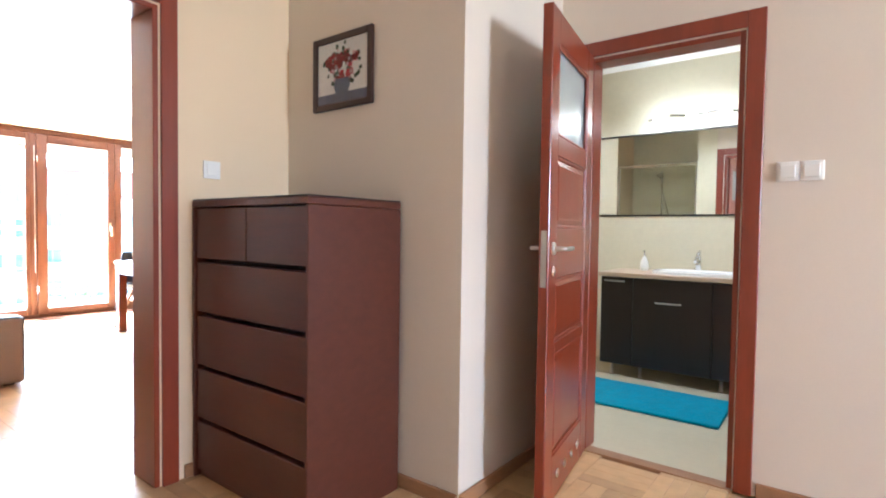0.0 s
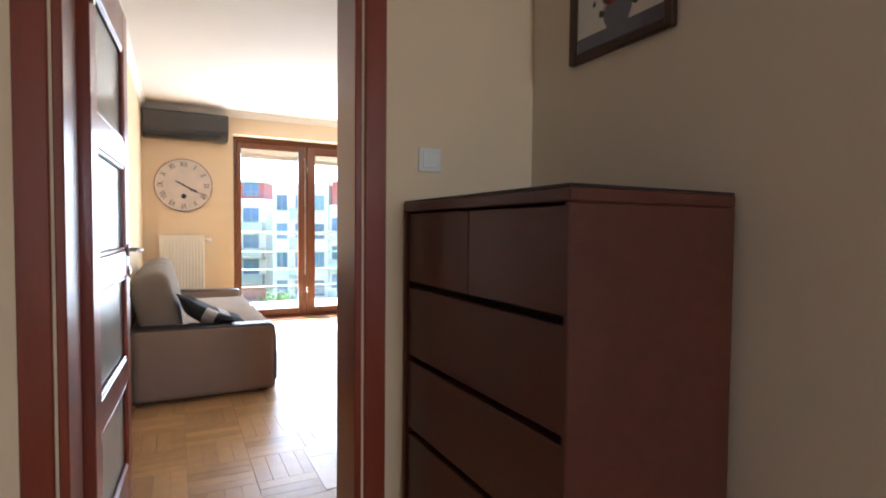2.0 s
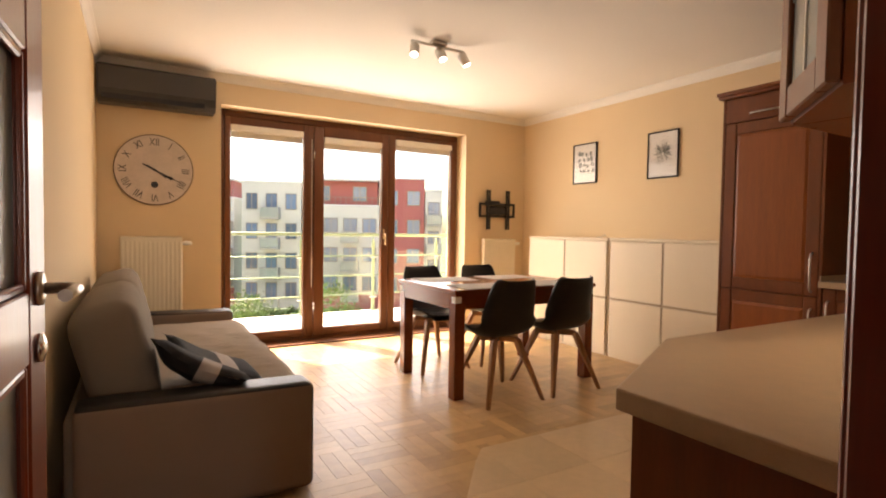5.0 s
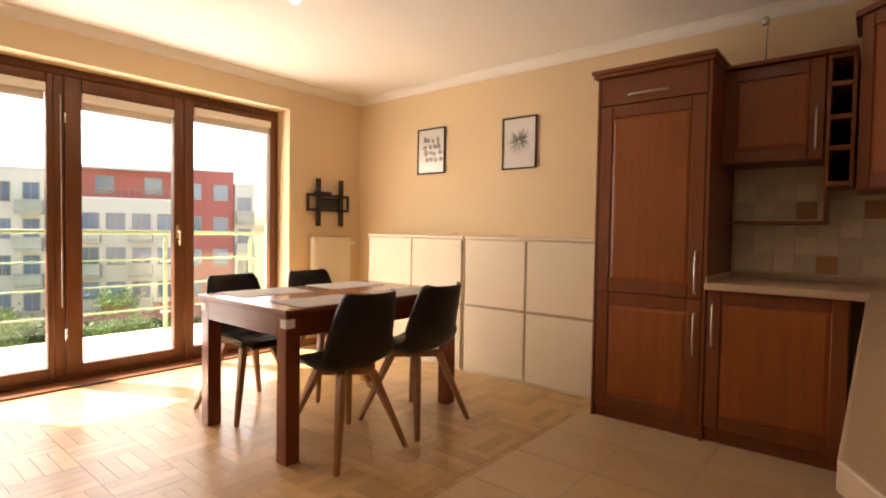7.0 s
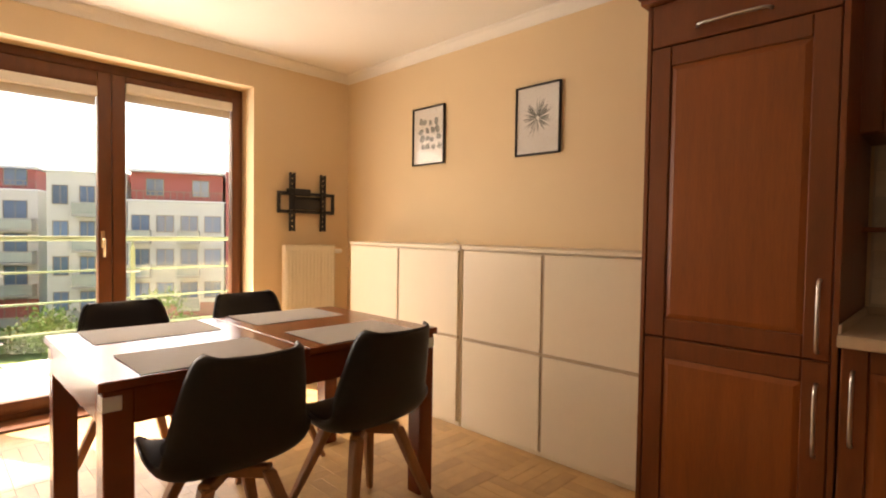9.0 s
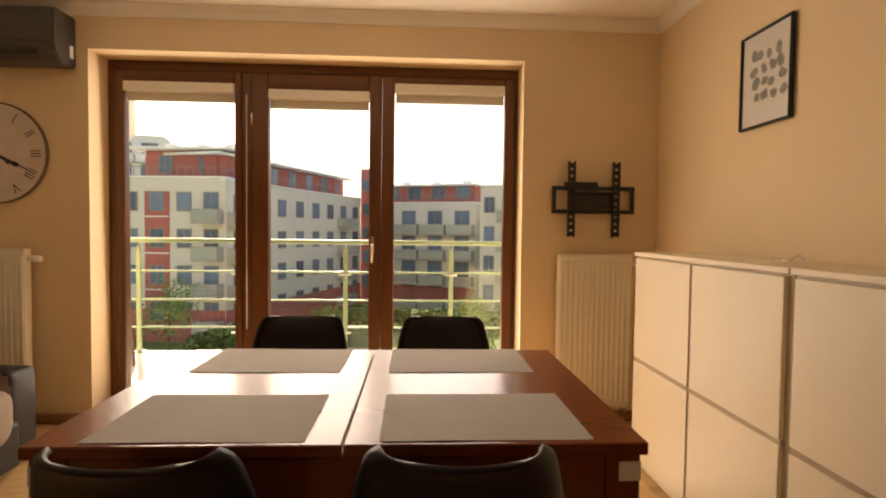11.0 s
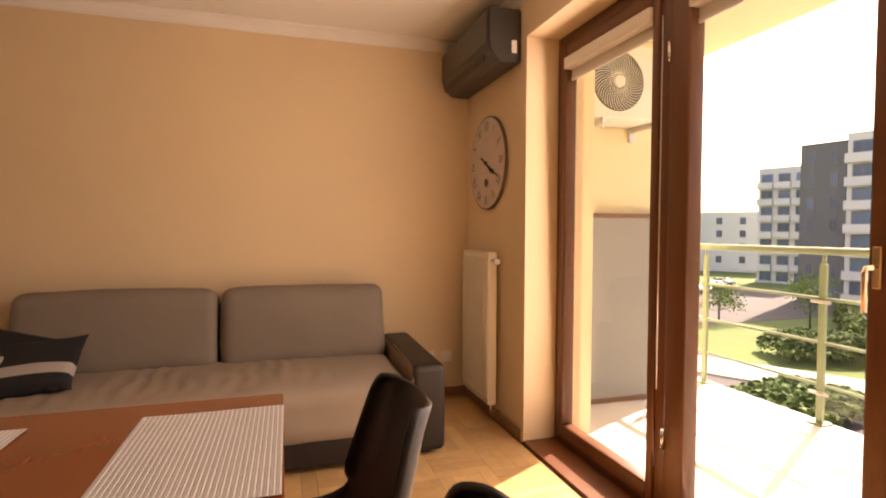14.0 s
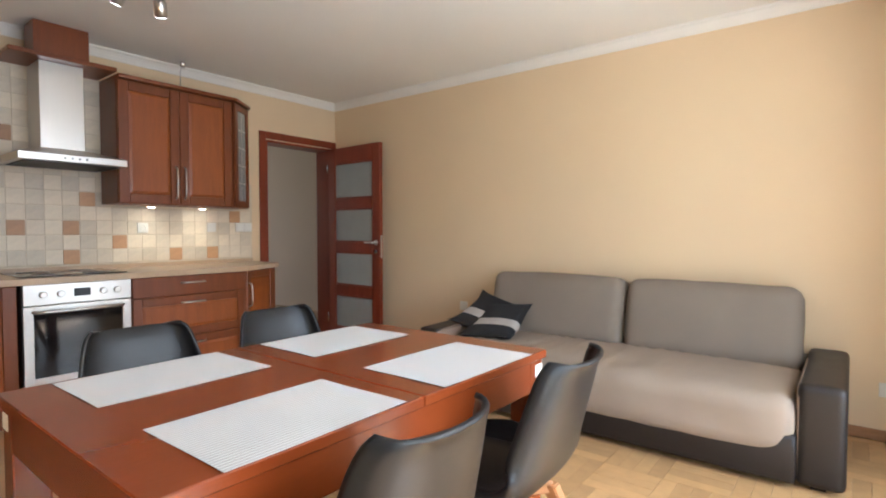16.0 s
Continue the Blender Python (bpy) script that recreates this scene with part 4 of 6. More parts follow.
def clock():
    c = thing("wall_clock", pose(XW + 0.001, 1.163, 1.625, 0, 0, 90), "large round worn white wall clock with Roman numerals", "clock")
    R = 0.295
    part("dial", lathe([(R - 0.004, 0.0), (R, 0.006), (R, 0.018), (R - 0.006, 0.022)], 64, "y"), CLOCKW, c, "worn white dial")
    part("rim", lathe([(R + 0.0005, 0.001), (R + 0.004, 0.003), (R + 0.004, 0.019), (R + 0.0005, 0.021)], 64, "y"), CLOCKE, c, "worn brown edge")
    nums = ["XII", "I", "II", "III", "IIII", "V", "VI", "VII", "VIII", "IX", "X", "XI"]
    for i, tx in enumerate(nums):
        cu = bpy.data.curves.new("numeral", "FONT")
        cu.body, cu.size, cu.align_x, cu.align_y = tx, 0.079, "CENTER", "CENTER"
        tmp = bpy.data.objects.new("numeral", cu)
        me = bpy.data.meshes.new_from_object(tmp)
        bpy.data.objects.remove(tmp)
        a = radians(30 * i)
        me.transform(Matrix.Translation((0.232 * math.sin(a), -0.0228, 0.232 * math.cos(a))) @ pose(0, 0, 0, 0, math.degrees(a), 0) @ pose(0, 0, 0, 90, 0, 0) @ Matrix.Diagonal((0.8, 1.1, 1, 1)))
        me.materials.append(BLACKP)
        ob = new("numeral", me)
        ob.parent = c
    def pointer(length, tail, wid, ang, y):
        return boxes((-wid, y - 0.0015, -tail, wid, y, length * 0.55), (-wid * 1.9, y - 0.0015, length * 0.55, wid * 1.9, y, length * 0.72), (-wid * 0.6, y - 0.0015, length * 0.72, wid * 0.6, y, length), m=pose(0, 0, 0, 0, ang, 0))
    part("minute_pointer", pointer(0.215, 0.10, 0.0055, 117, -0.026), BLACKP, c)
    part("hour_pointer", pointer(0.15, 0.07, 0.0065, 122, -0.029), BLACKP, c)
    part("boss", moved(lathe([(0.012, 0), (0.012, 0.012), (0.008, 0.014)], 16, "y"), Matrix.Translation((0, -0.02, 0))), BLACKP, c)
    part("seconds_mark", moved(lathe([(0.027, 0.0), (0.026, 0.0016)], 24, "y"), Matrix.Translation((0.0, -0.0222, -0.125))), BLACKP, c, "dark spot below the middle")


CLOCKE = material("worn_brown_clock_edge", (0.16, 0.11, 0.08), 0.7, vary=0.4, scale=14)
CLOCKW = material("worn_white_dial_paint", (0.62, 0.53, 0.46), 0.7, vary=0.14, scale=9, fine=45, bump=0.05)
clock()


def tv_bracket():
    t = thing("television_bracket", pose(XW + 0.001, 4.755, 1.40, 0, 0, 90), "black steel television wall bracket without a screen", "bracket")
    part("wall_plate", boxes((-0.26, -0.03, 0.06, 0.26, -0.012, 0.085), (-0.26, -0.03, -0.085, 0.26, -0.012, -0.06), (-0.26, -0.03, -0.06, -0.235, -0.012, 0.06), (0.235, -0.03, -0.06, 0.26, -0.012, 0.06), bevel=0.002), BLACKM, t)
    part("mount", boxes((-0.14, -0.012, -0.05, 0.14, 0, 0.05), bevel=0.002), BLACKM, t)
    part("centre_box", boxes((-0.12, -0.04, -0.055, 0.13, -0.012, 0.03), bevel=0.004), BLACKM, t)
    part("tilt_bar", boxes((-0.19, -0.05, 0.055, 0.02, -0.03, 0.11), bevel=0.004), BLACKM, t)
    for x in (-0.145, 0.135):
        rows = []
        for i in range(11):
            z = -0.225 + 0.042 * i
            rows += [(x - 0.012, -0.058, z, x + 0.012, -0.05, z + 0.028)]
        rows += [(x - 0.021, -0.06, -0.23, x - 0.013, -0.031, 0.235), (x + 0.013, -0.06, -0.23, x + 0.021, -0.031, 0.235)]
        part("vertical_arm", boxes(*rows), BLACKM, t, "slotted black arm")


tv_bracket()


# ---- sofa ----
def soft_box(x0, y0, z0, x1, y1, z1, r, puff=0.0, cuts=6, creased=False):
    """A cushion-like box with wide rounded edges and bulged faces."""
    bm = boxes((x0, y0, z0, x1, y1, z1), bevel=r, seg=4)
    bmesh.ops.subdivide_edges(bm, edges=[e for e in bm.edges if e.calc_length() > 0.12], cuts=cuts, use_grid_fill=True)
    cx, cy, cz = (x0 + x1) / 2, (y0 + y1) / 2, (z0 + z1) / 2
    for v in bm.verts:
        u, w, q = abs(v.co.x - cx) / abs(x1 - x0) * 2, abs(v.co.y - cy) / abs(y1 - y0) * 2, abs(v.co.z - cz) / abs(z1 - z0) * 2
        k = puff * max(0, 1 - u ** 4) * max(0, 1 - w ** 4 if q > 0.9 else 1 - q ** 4)
        v.co += Vector((0, (1 if v.co.y > cy else -1) * k * (w > 0.85), (1 if v.co.z > cz else -1) * k * (q > 0.85)))
        wr = 0.5 * puff * noise.noise(v.co * 7)
        v.co += Vector((wr, wr, wr))
    if creased:
        for v in bm.verts:
            if v.co.z > cz:
                u, w = (v.co.x - cx) / abs(x1 - x0) * 2, (v.co.y - cy) / abs(y1 - y0) * 2
                fold = math.sin(v.co.x * 70 + 3 * noise.noise(v.co * 5)) * max(0.0, noise.noise(Vector((v.co.x * 3, v.co.y * 2, 4))) + 0.38)
                v.co.z += 0.011 * fold * max(0.0, 1 - u * u) * max(0.0, 1 - w ** 4)
    for f in bm.faces:
        f.smooth = True
    return bm


def sofa():
    s = thing("sofa", pose(-7.12, 0.80, 0), "grey-beige fabric sofa with dark leatherette arms along the wall", "sofa")
    L, D = 2.42, 0.90     # length along x, depth of the arms along y
    part("base", boxes((0.18, 0.06, 0.03, L - 0.18, 0.94, 0.25), bevel=0.02, seg=2), LEATHER, s, "dark leatherette base")
    bm = soft_box(0.190, 0.20, 0.135, L - 0.180, 0.945, 0.415, 0.08, 0.014, cuts=70, creased=True)
    for v in bm.verts:
        # the lower front corners of the cover are cut round
        side = min(v.co.x - 0.19, L - 0.18 - v.co.x)
        if v.co.z < 0.30 and side < 0.14 and v.co.y > 0.5:
            v.co.z += 0.085 * (1 - max(0.0, side) / 0.14) ** 2 * min(1.0, (0.30 - v.co.z) / 0.165)
    # the seat takes the lit tone, the back cushions the plain one
    part("seat", bm, SOFAS, s, "grey-beige seat cushion, tone lifted for light from above")
    mid = 1.185
    for a, b in ((0.205, mid - 0.007), (mid + 0.007, L - 0.20)):
        bm = soft_box(a, -0.12, 0.0, b, 0.12, 0.475, 0.085, 0.014)
        moved(bm, Matrix.Translation((0, 0.215, 0.365)) @ pose(0, 0, 0, 14, 0, 0))
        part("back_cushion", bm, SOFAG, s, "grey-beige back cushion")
    for k, (x0, x1) in enumerate(((0.0, 0.185), (L - 0.175, L))):
        bm = boxes((x0, 0.03, 0.02, x1, D, 0.495), bevel=0.04, seg=5)
        for v in bm.verts:
            # the top of the arm falls a little towards its front edge
            if v.co.z > 0.3:
                v.co.z -= 0.015 * max(0.0, (v.co.y - 0.5) / (D - 0.5)) ** 1.5
        arm = part("arm", bm, SOFAARM, s, "grey-brown fabric arm with dark leatherette top and front")
        arm.data.materials.append(LEATHER)
        for f in arm.data.polygons:
            if f.normal.z > 0.4 or f.normal.y > 0.4 or (k == 0 and f.normal.x < -0.4):
                f.material_index = 1
        xi = x1 - 0.010 if k == 0 else x0 + 0.010
        part("arm_piping", tube([(xi, D - 0.012, 0.06), (xi, D - 0.012, 0.42), (xi, D - 0.05, 0.472), (xi, 0.35, 0.489)], 0.004, 6), SOFAARM, s)
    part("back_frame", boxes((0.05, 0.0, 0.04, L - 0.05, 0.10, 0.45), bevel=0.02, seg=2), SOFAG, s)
    for x in (0.1, L - 0.1):
        for y in (0.1, D - 0.08):
            part("foot", boxes((x - 0.03, y - 0.03, 0.0, x + 0.03, y + 0.03, 0.031)), BLACKP, s)


sofa()


def pillow(m, label):
    p = thing("throw_pillow", m, label, "pillow", "cushions on the sofa")
    n, w = 17, 0.215
    for nm, mat_, lo, hi in (("dark_cover", CUSHB, 0, 5), ("pale_band", CUSHW, 5, 8), ("dark_cover", CUSHB, 8, 16)):
        bm = bmesh.new()
        for side in (-1, 1):
            g = []
            for i in range(lo, hi + 1):
                v = -1 + 2 * i / (n - 1)
                row = []
                for k in range(n):
                    u = -1 + 2 * k / (n - 1)
                    pinch = 1 - 0.12 * (1 - abs(u) ** 3) * abs(v) ** 4
                    pinch2 = 1 - 0.12 * (1 - abs(v) ** 3) * abs(u) ** 4
                    th = 0.055 * max(0, (1 - u * u) * (1 - v * v)) ** 0.45
                    row.append(bm.verts.new((w * u * pinch2, 0.04 * v * v + side * th + 0.006 * noise.noise(Vector((u * 2, v * 2, side))), w * v * pinch)))
                g.append(row)
            for a, b in zip(g, g[1:]):
                for k in range(n - 1):
                    bm.faces.new((a[k], a[k + 1], b[k + 1], b[k])).smooth = True
        bmesh.ops.remove_doubles(bm, verts=bm.verts, dist=0.0005)
        bmesh.ops.recalc_face_normals(bm, faces=bm.faces)
        part(nm, bm, mat_, p)
    return p


pillow(pose(-5.12, 1.33, 0.495, 64, 3, 5), "dark cushion with a pale stripe leaning on the sofa")
pillow(pose(-5.00, 1.26, 0.520, 62, -14, -4), "dark striped cushion behind another on the sofa")

switch(pose(-7.29, YS + 0.001, 0.285, 0, 0, 180), 1, "white wall socket low beside the sofa", holes=True)
switch(pose(-7.42, YS + 0.001, 0.285, 0, 0, 180), 1, "white wall socket beside the radiator", holes=True)
switch(pose(-4.42, YS + 0.001, 0.50, 0, 0, 180), 1, "white wall socket behind the sofa arm", holes=True)


def track_lamp(m, label, heads=3, length=0.44):
    t = thing("ceiling_spot_lamp", m, label, "ceiling lamp")
    part("bar", tube([(0, -length / 2, -0.035), (0, length / 2, -0.035)], 0.011, 8), STEEL, t)
    part("rose", boxes((-0.03, -0.06, -0.03, 0.03, 0.06, 0.0), bevel=0.006), STEEL, t)
    for i in range(heads):
        y = -length / 2 + 0.03 + (length - 0.06) * i / (heads - 1)
        tilt = pose(0, y, -0.05, (-14, 8, 24)[i % 3], (-22, -28, -18)[i % 3], 0)
        hd = part("spot_head", moved(lathe([(0.030, -0.10), (0.034, -0.095), (0.034, -0.02), (0.026, -0.008), (0.008, 0.0)], 20), tilt), STEEL, t, "brushed steel spot head")
        part("lens", moved(lathe([(0.027, -0.1015), (0.024, -0.1005)], 16), tilt), LENS, hd)


LENS = glow("lit_spot_lens", (1.0, 0.93, 0.82), 3.0)
track_lamp(pose(-5.83, 2.93, CZ), "brushed steel ceiling bar with three spot heads")
track_lamp(pose(-4.02, 3.32, CZ), "brushed steel kitchen ceiling bar with spot heads")

# ---- kitchen ----
YF, XF = 4.55, -3.30      # cabinet fronts on the two walls
CT = 0.882                # worktop's height


def tall_cabinet():
    c = thing("tall_kitchen_cabinet", pose(-4.64, YF, 0), "tall cherry-wood fridge cabinet with panelled doors", "cabinet")
    w = 0.605
    part("body", boxes((0, 0.022, 0.0, w, 0.617, 2.075), bevel=0.002), CHERRY, c)
    part("side_panel", boxes((-0.018, 0.0, 0.0, -0.001, 0.617, 2.075), bevel=0.002), CHERRY, c)
    part("side_panel", boxes((w + 0.001, 0.0, 0.0, w + 0.019, 0.617, 2.075), bevel=0.002), CHERRY, c)
    part("crown", boxes((-0.035, -0.035, 2.076, w + 0.036, 0.617, 2.098), (-0.045, -0.045, 2.098, w + 0.046, 0.617, 2.122), bevel=0.006, seg=2), CHERRY, c)
    f = part("flap", boxes((0.002, 0.0, 1.91, w - 0.002, 0.02, 2.073), bevel=0.003), CHERRY, c)
    bow_handle(f, (0.17, 0, 1.955), (0.41, 0, 1.955), (0, -0.028, 0))
    for z0, z1, ha, hb in ((0.785, 1.905, 0.81, 1.045), (0.075, 0.78, 0.47, 0.705)):
        d = framed_door(c, 0.002, z0, w - 0.002, z1, 0.0, CHERRY, CHERRY_P, rail=0.075)
        bow_handle(d, (w - 0.035, 0, ha), (w - 0.035, 0, hb), (0, -0.028, 0))
    part("plinth", boxes((0.0, 0.03, 0.0, w, 0.05, 0.07)), CHERRY, c)


def base_cabinet(m, w, label, door=True, depth=0.58):
    c = thing("base_cabinet", m, label, "cabinet")
    part("body", boxes((0, 0.022, 0.08, w, depth, 0.842), bevel=0.002), CHERRY, c)
    part("plinth", boxes((0.0, 0.04, 0.0, w, 0.06, 0.08)), CHERRY, c)
    if door:
        d = framed_door(c, 0.003, 0.085, w - 0.003, 0.838, 0.0, CHERRY, CHERRY_P, rail=0.07)
        bow_handle(d, (0.035, 0, 0.53), (0.035, 0, 0.765), (0, -0.028, 0))
    return c


tall_cabinet()
base_cabinet(pose(-4.012, YF, 0), 0.62, "cherry-wood base cabinet beside the fridge cabinet")

worktop = thing("kitchen_worktop", pose(0, 0, 0), "beige speckled L-shaped kitchen worktop with a cut corner", "worktop")
part("slab", prism([(-4.015, YP - 0.002), (-4.015, YF - 0.05), (XF - 0.035, YF - 0.05), (XF - 0.035, 2.193), (-3.10, 1.742), (XK - 0.002, 1.742), (XK - 0.002, YP - 0.002)], 0.843, CT, bevel=0.005), COUNTER, worktop)
part("upstand", boxes((-4.012, YP - 0.022, CT + 0.0005, XK - 0.024, YP - 0.013, CT + 0.03), (XK - 0.022, 1.76, CT + 0.0005, XK - 0.013, YP - 0.013, CT + 0.03), (-4.014, YF - 0.03, CT + 0.0005, -4.004, YP - 0.024, CT + 0.03), bevel=0.002), COUNTER, worktop)

# fronts on the hood's wall; local x runs towards the doorway
dw = base_cabinet(pose(XF, 4.50, 0, 0, 0, -90), 0.86, "cherry-wood base cabinet in the kitchen corner")
dr = thing("drawer_cabinet", pose(XF, 3.025, 0, 0, 0, -90), "cherry-wood drawer cabinet with steel handles", "cabinet")
part("body", boxes((0, 0.022, 0.08, 0.83, 0.58, 0.842), bevel=0.002), CHERRY, dr)
part("plinth", boxes((0.0, 0.04, 0.0, 0.83, 0.06, 0.08)), CHERRY, dr)
for z0, z1, plain in ((0.70, 0.838, True), (0.40, 0.695, False), (0.085, 0.395, False)):
    if plain:
        f = part("drawer", boxes((0.003, 0.0, z0, 0.827, 0.02, z1), bevel=0.003), CHERRY, dr)
    else:
        f = framed_door(dr, 0.003, z0, 0.827, z1, 0.0, CHERRY, CHERRY_P, rail=0.06, name="drawer")
    bow_handle(f, (0.33, 0, z1 - 0.05), (0.50, 0, z1 - 0.05), (0, -0.028, 0))
en = thing("corner_end_cabinet", Matrix.Translation((XF, 2.193, 0)) @ pose(0, 0, 0, 0, 0, -63.5), "angled cherry-wood end cabinet by the doorway", "cabinet")
part("body", moved(prism([(XF + 0.02, 2.17), (-3.09, 1.775), (XK - 0.003, 1.775), (XK - 0.003, 2.19), (XF + 0.02, 2.19)], 0.08, 0.842), pose(0, 0, 0, 0, 0, 63.5) @ Matrix.Translation((-XF, -2.193, 0))), CHERRY, en)
d = framed_door(en, 0.03, 0.085, 0.44, 0.838, 0.0, CHERRY, CHERRY_P, rail=0.055)
bow_handle(d, (0.06, 0, 0.55), (0.06, 0, 0.74), (0, -0.028, 0))


def oven():
    o = thing("built_in_oven", pose(XF, 3.62, 0, 0, 0, -90), "stainless steel built-in oven with black glass door", "oven")
    w = 0.59
    part("case", boxes((0.0, 0.03, 0.12, w, 0.57, 0.84)), BLACKP, o)
    cp = part("control_panel", boxes((0.003, -0.004, 0.715, w - 0.003, 0.03, 0.84), bevel=0.003), STEEL, o)
    part("display", boxes((0.26, -0.0055, 0.755, 0.35, -0.0042, 0.805)), BLACKP, cp, "dark digital display")
    for x in (0.10, 0.19, 0.42, 0.50):
        part("knob", moved(lathe([(0.02, 0), (0.019, 0.018), (0.015, 0.02)], 18, "y"), Matrix.Translation((x, -0.004, 0.778))), STEEL, cp)
    fr = part("door_frame", boxes((0.003, 0.0, 0.235, 0.055, 0.03, 0.71), (w - 0.055, 0.0, 0.235, w - 0.003, 0.03, 0.71), (0.055, 0.001, 0.235, w - 0.055, 0.03, 0.275), (0.055, 0.001, 0.67, w - 0.055, 0.03, 0.71), bevel=0.002), STEEL, o)
    part("door_glass", boxes((0.056, 0.002, 0.276, w - 0.056, 0.028, 0.669)), OVENGLASS, fr, "black glossy oven glass")
    bow_handle(fr, (0.05, 0, 0.675), (w - 0.05, 0, 0.675), (0, -0.045, 0), r=0.009)
    part("lower_front", boxes((0.003, 0.0, 0.085, w - 0.003, 0.02, 0.228), bevel=0.003), CHERRY, o)


OVENGLASS = material("black_oven_glass", (0.008, 0.008, 0.009), 0.05, vary=0.0, bump=0.0, rough_vary=0.02)
oven()
hob = thing("ceramic_hob", pose(-3.02, 3.33, CT + 0.001), "black glass ceramic hob in the worktop", "hob")
part("glass_plate", boxes((-0.25, -0.29, 0.0, 0.25, 0.29, 0.006), bevel=0.002), OVENGLASS, hob)
for x, y, r in ((-0.12, -0.14, 0.09), (0.12, -0.14, 0.075), (-0.12, 0.14, 0.075), (0.12, 0.14, 0.09)):
    part("cooking_zone", moved(lathe([(r, 0.0), (r, 0.0006), (r - 0.004, 0.0006), (r - 0.004, 0.0)], 32), Matrix.Translation((x, y, 0.006))), BLIND, hob)
sink = thing("kitchen_sink", pose(-3.03, 4.35, CT + 0.001), "dark composite sink let into the worktop", "sink")
part("bowl", boxes((-0.22, -0.36, 0.0, 0.22, -0.33, 0.010), (-0.22, 0.33, 0.0, 0.22, 0.36, 0.010), (-0.22, -0.33, 0.0, -0.19, 0.33, 0.010), (0.19, -0.33, 0.0, 0.22, 0.33, 0.010), (-0.19, -0.33, 0.0, 0.19, 0.33, 0.003), (-0.19, -0.02, 0.003, 0.19, 0.02, 0.009), bevel=0.002), BLACKM, sink)


# wall cabinets
def wall_cabinet_north():
    c = thing("wall_cabinet", pose(-4.03, YP - 0.335, 0), "dark cherry-wood wall cabinet with one panelled door", "cabinet")
    part("body", boxes((0, 0.022, 1.545, 0.49, 0.333, 2.08), bevel=0.002), CHERRY, c)
    d = framed_door(c, 0.002, 1.547, 0.488, 2.078, 0.0, CHERRY, CHERRY_P, rail=0.07)
    bow_handle(d, (0.455, 0, 1.59), (0.455, 0, 1.82), (0, -0.028, 0))
    part("crown", boxes((0.0, -0.03, 2.081, 0.62, 0.333, 2.105), bevel=0.006, seg=2), CHERRY, c)
    part("shelf", boxes((0.0, 0.16, 1.205, 0.51, 0.332, 1.223), bevel=0.002), CHERRY, c)
    part("shelf_bracket", boxes((0.492, 0.10, 1.223, 0.508, 0.332, 1.40), bevel=0.002), CHERRY, c)
    r = thing("wine_rack", pose(-3.535, YP - 0.335, 0), "narrow cherry-wood wine rack with four square openings", "wine rack")
    zs = [1.40, 1.425, 1.585, 1.61, 1.745, 1.77, 1.915, 1.94, 2.06, 2.08]
    part("upright", boxes((0.0, 0.0, 1.40, 0.018, 0.333, 2.08), bevel=0.002), CHERRY, r)
    part("upright", boxes((0.105, 0.0, 1.40, 0.123, 0.333, 2.08), bevel=0.002), CHERRY, r)
    for a, b in zip(zs[::2], zs[1::2]):
        part("rack_shelf", boxes((0.019, 0.001, a, 0.104, 0.333, b), bevel=0.002), CHERRY, r)
    # back coloured near-black for the shade deep in the openings
    part("rack_back", boxes((0.019, 0.30, 1.426, 0.104, 0.332, 2.06)), GAPSHADE, r)


wall_cabinet_north()
cc = thing("corner_wall_cabinet", pose(0, 0, 0), "tall diagonal cherry-wood corner wall cabinet", "cabinet")
part("body", prism([(-3.40, YP - 0.002), (-3.40, YP - 0.33), (-3.03, 4.46), (XK - 0.002, 4.46), (XK - 0.002, YP - 0.002)], 1.37, 2.24), CHERRY, cc)
part("crown", prism([(-3.43, YP - 0.002), (-3.43, YP - 0.35), (-3.055, 4.43), (XK - 0.002, 4.43), (XK - 0.002, YP - 0.002)], 2.241, 2.272, bevel=0.004), CHERRY, cc)
dvec = Vector((0.37, -0.382, 0))


cd = framed_door(cc, 0.02, 1.375, 0.51, 2.235, -0.022, CHERRY, CHERRY_P, rail=0.07)
cd.matrix_local = Matrix.Translation((-3.40, YP - 0.33, 0)) @ pose(0, 0, 0, 0, 0, math.degrees(math.atan2(dvec.y, dvec.x)))
bow_handle(cd, (0.48, -0.022, 1.42), (0.48, -0.022, 1.65), (0, -0.028, 0))

XU = -3.03
WARML = glow("lit_warm_lens", (1.0, 0.85, 0.6), 8.0)
uw = thing("wall_cabinet", pose(XU, 2.995, 0, 0, 0, -90), "cherry-wood double-door wall cabinet beside the cooker hood", "cabinet")
part("body", boxes((0, 0.022, 1.36, 0.865, 0.327, 2.24), bevel=0.002), CHERRY, uw)
for x0, x1, hx in ((0.003, 0.431, 0.40), (0.434, 0.862, 0.465)):
    d = framed_door(uw, x0, 1.363, x1, 2.237, 0.0, CHERRY, CHERRY_P, rail=0.07)
    bow_handle(d, (hx, 0, 1.41), (hx, 0, 1.65), (0, -0.028, 0))
part("crown", boxes((-0.0, -0.03, 2.241, 0.867, 0.327, 2.268), bevel=0.006, seg=2), CHERRY, uw)
for x in (0.30, 0.70):
    sp = part("under_light", moved(lathe([(0.034, 0.0), (0.036, -0.012), (0.03, -0.014)], 20), Matrix.Translation((x, 0.2, 1.359))), CHROME, uw, "small round lit spotlight")
    part("under_lens", moved(lathe([(0.026, -0.0145), (0.022, -0.0155)], 16), Matrix.Translation((x, 0.2, 1.359))), WARML, sp)
    sp.visible_shadow = False

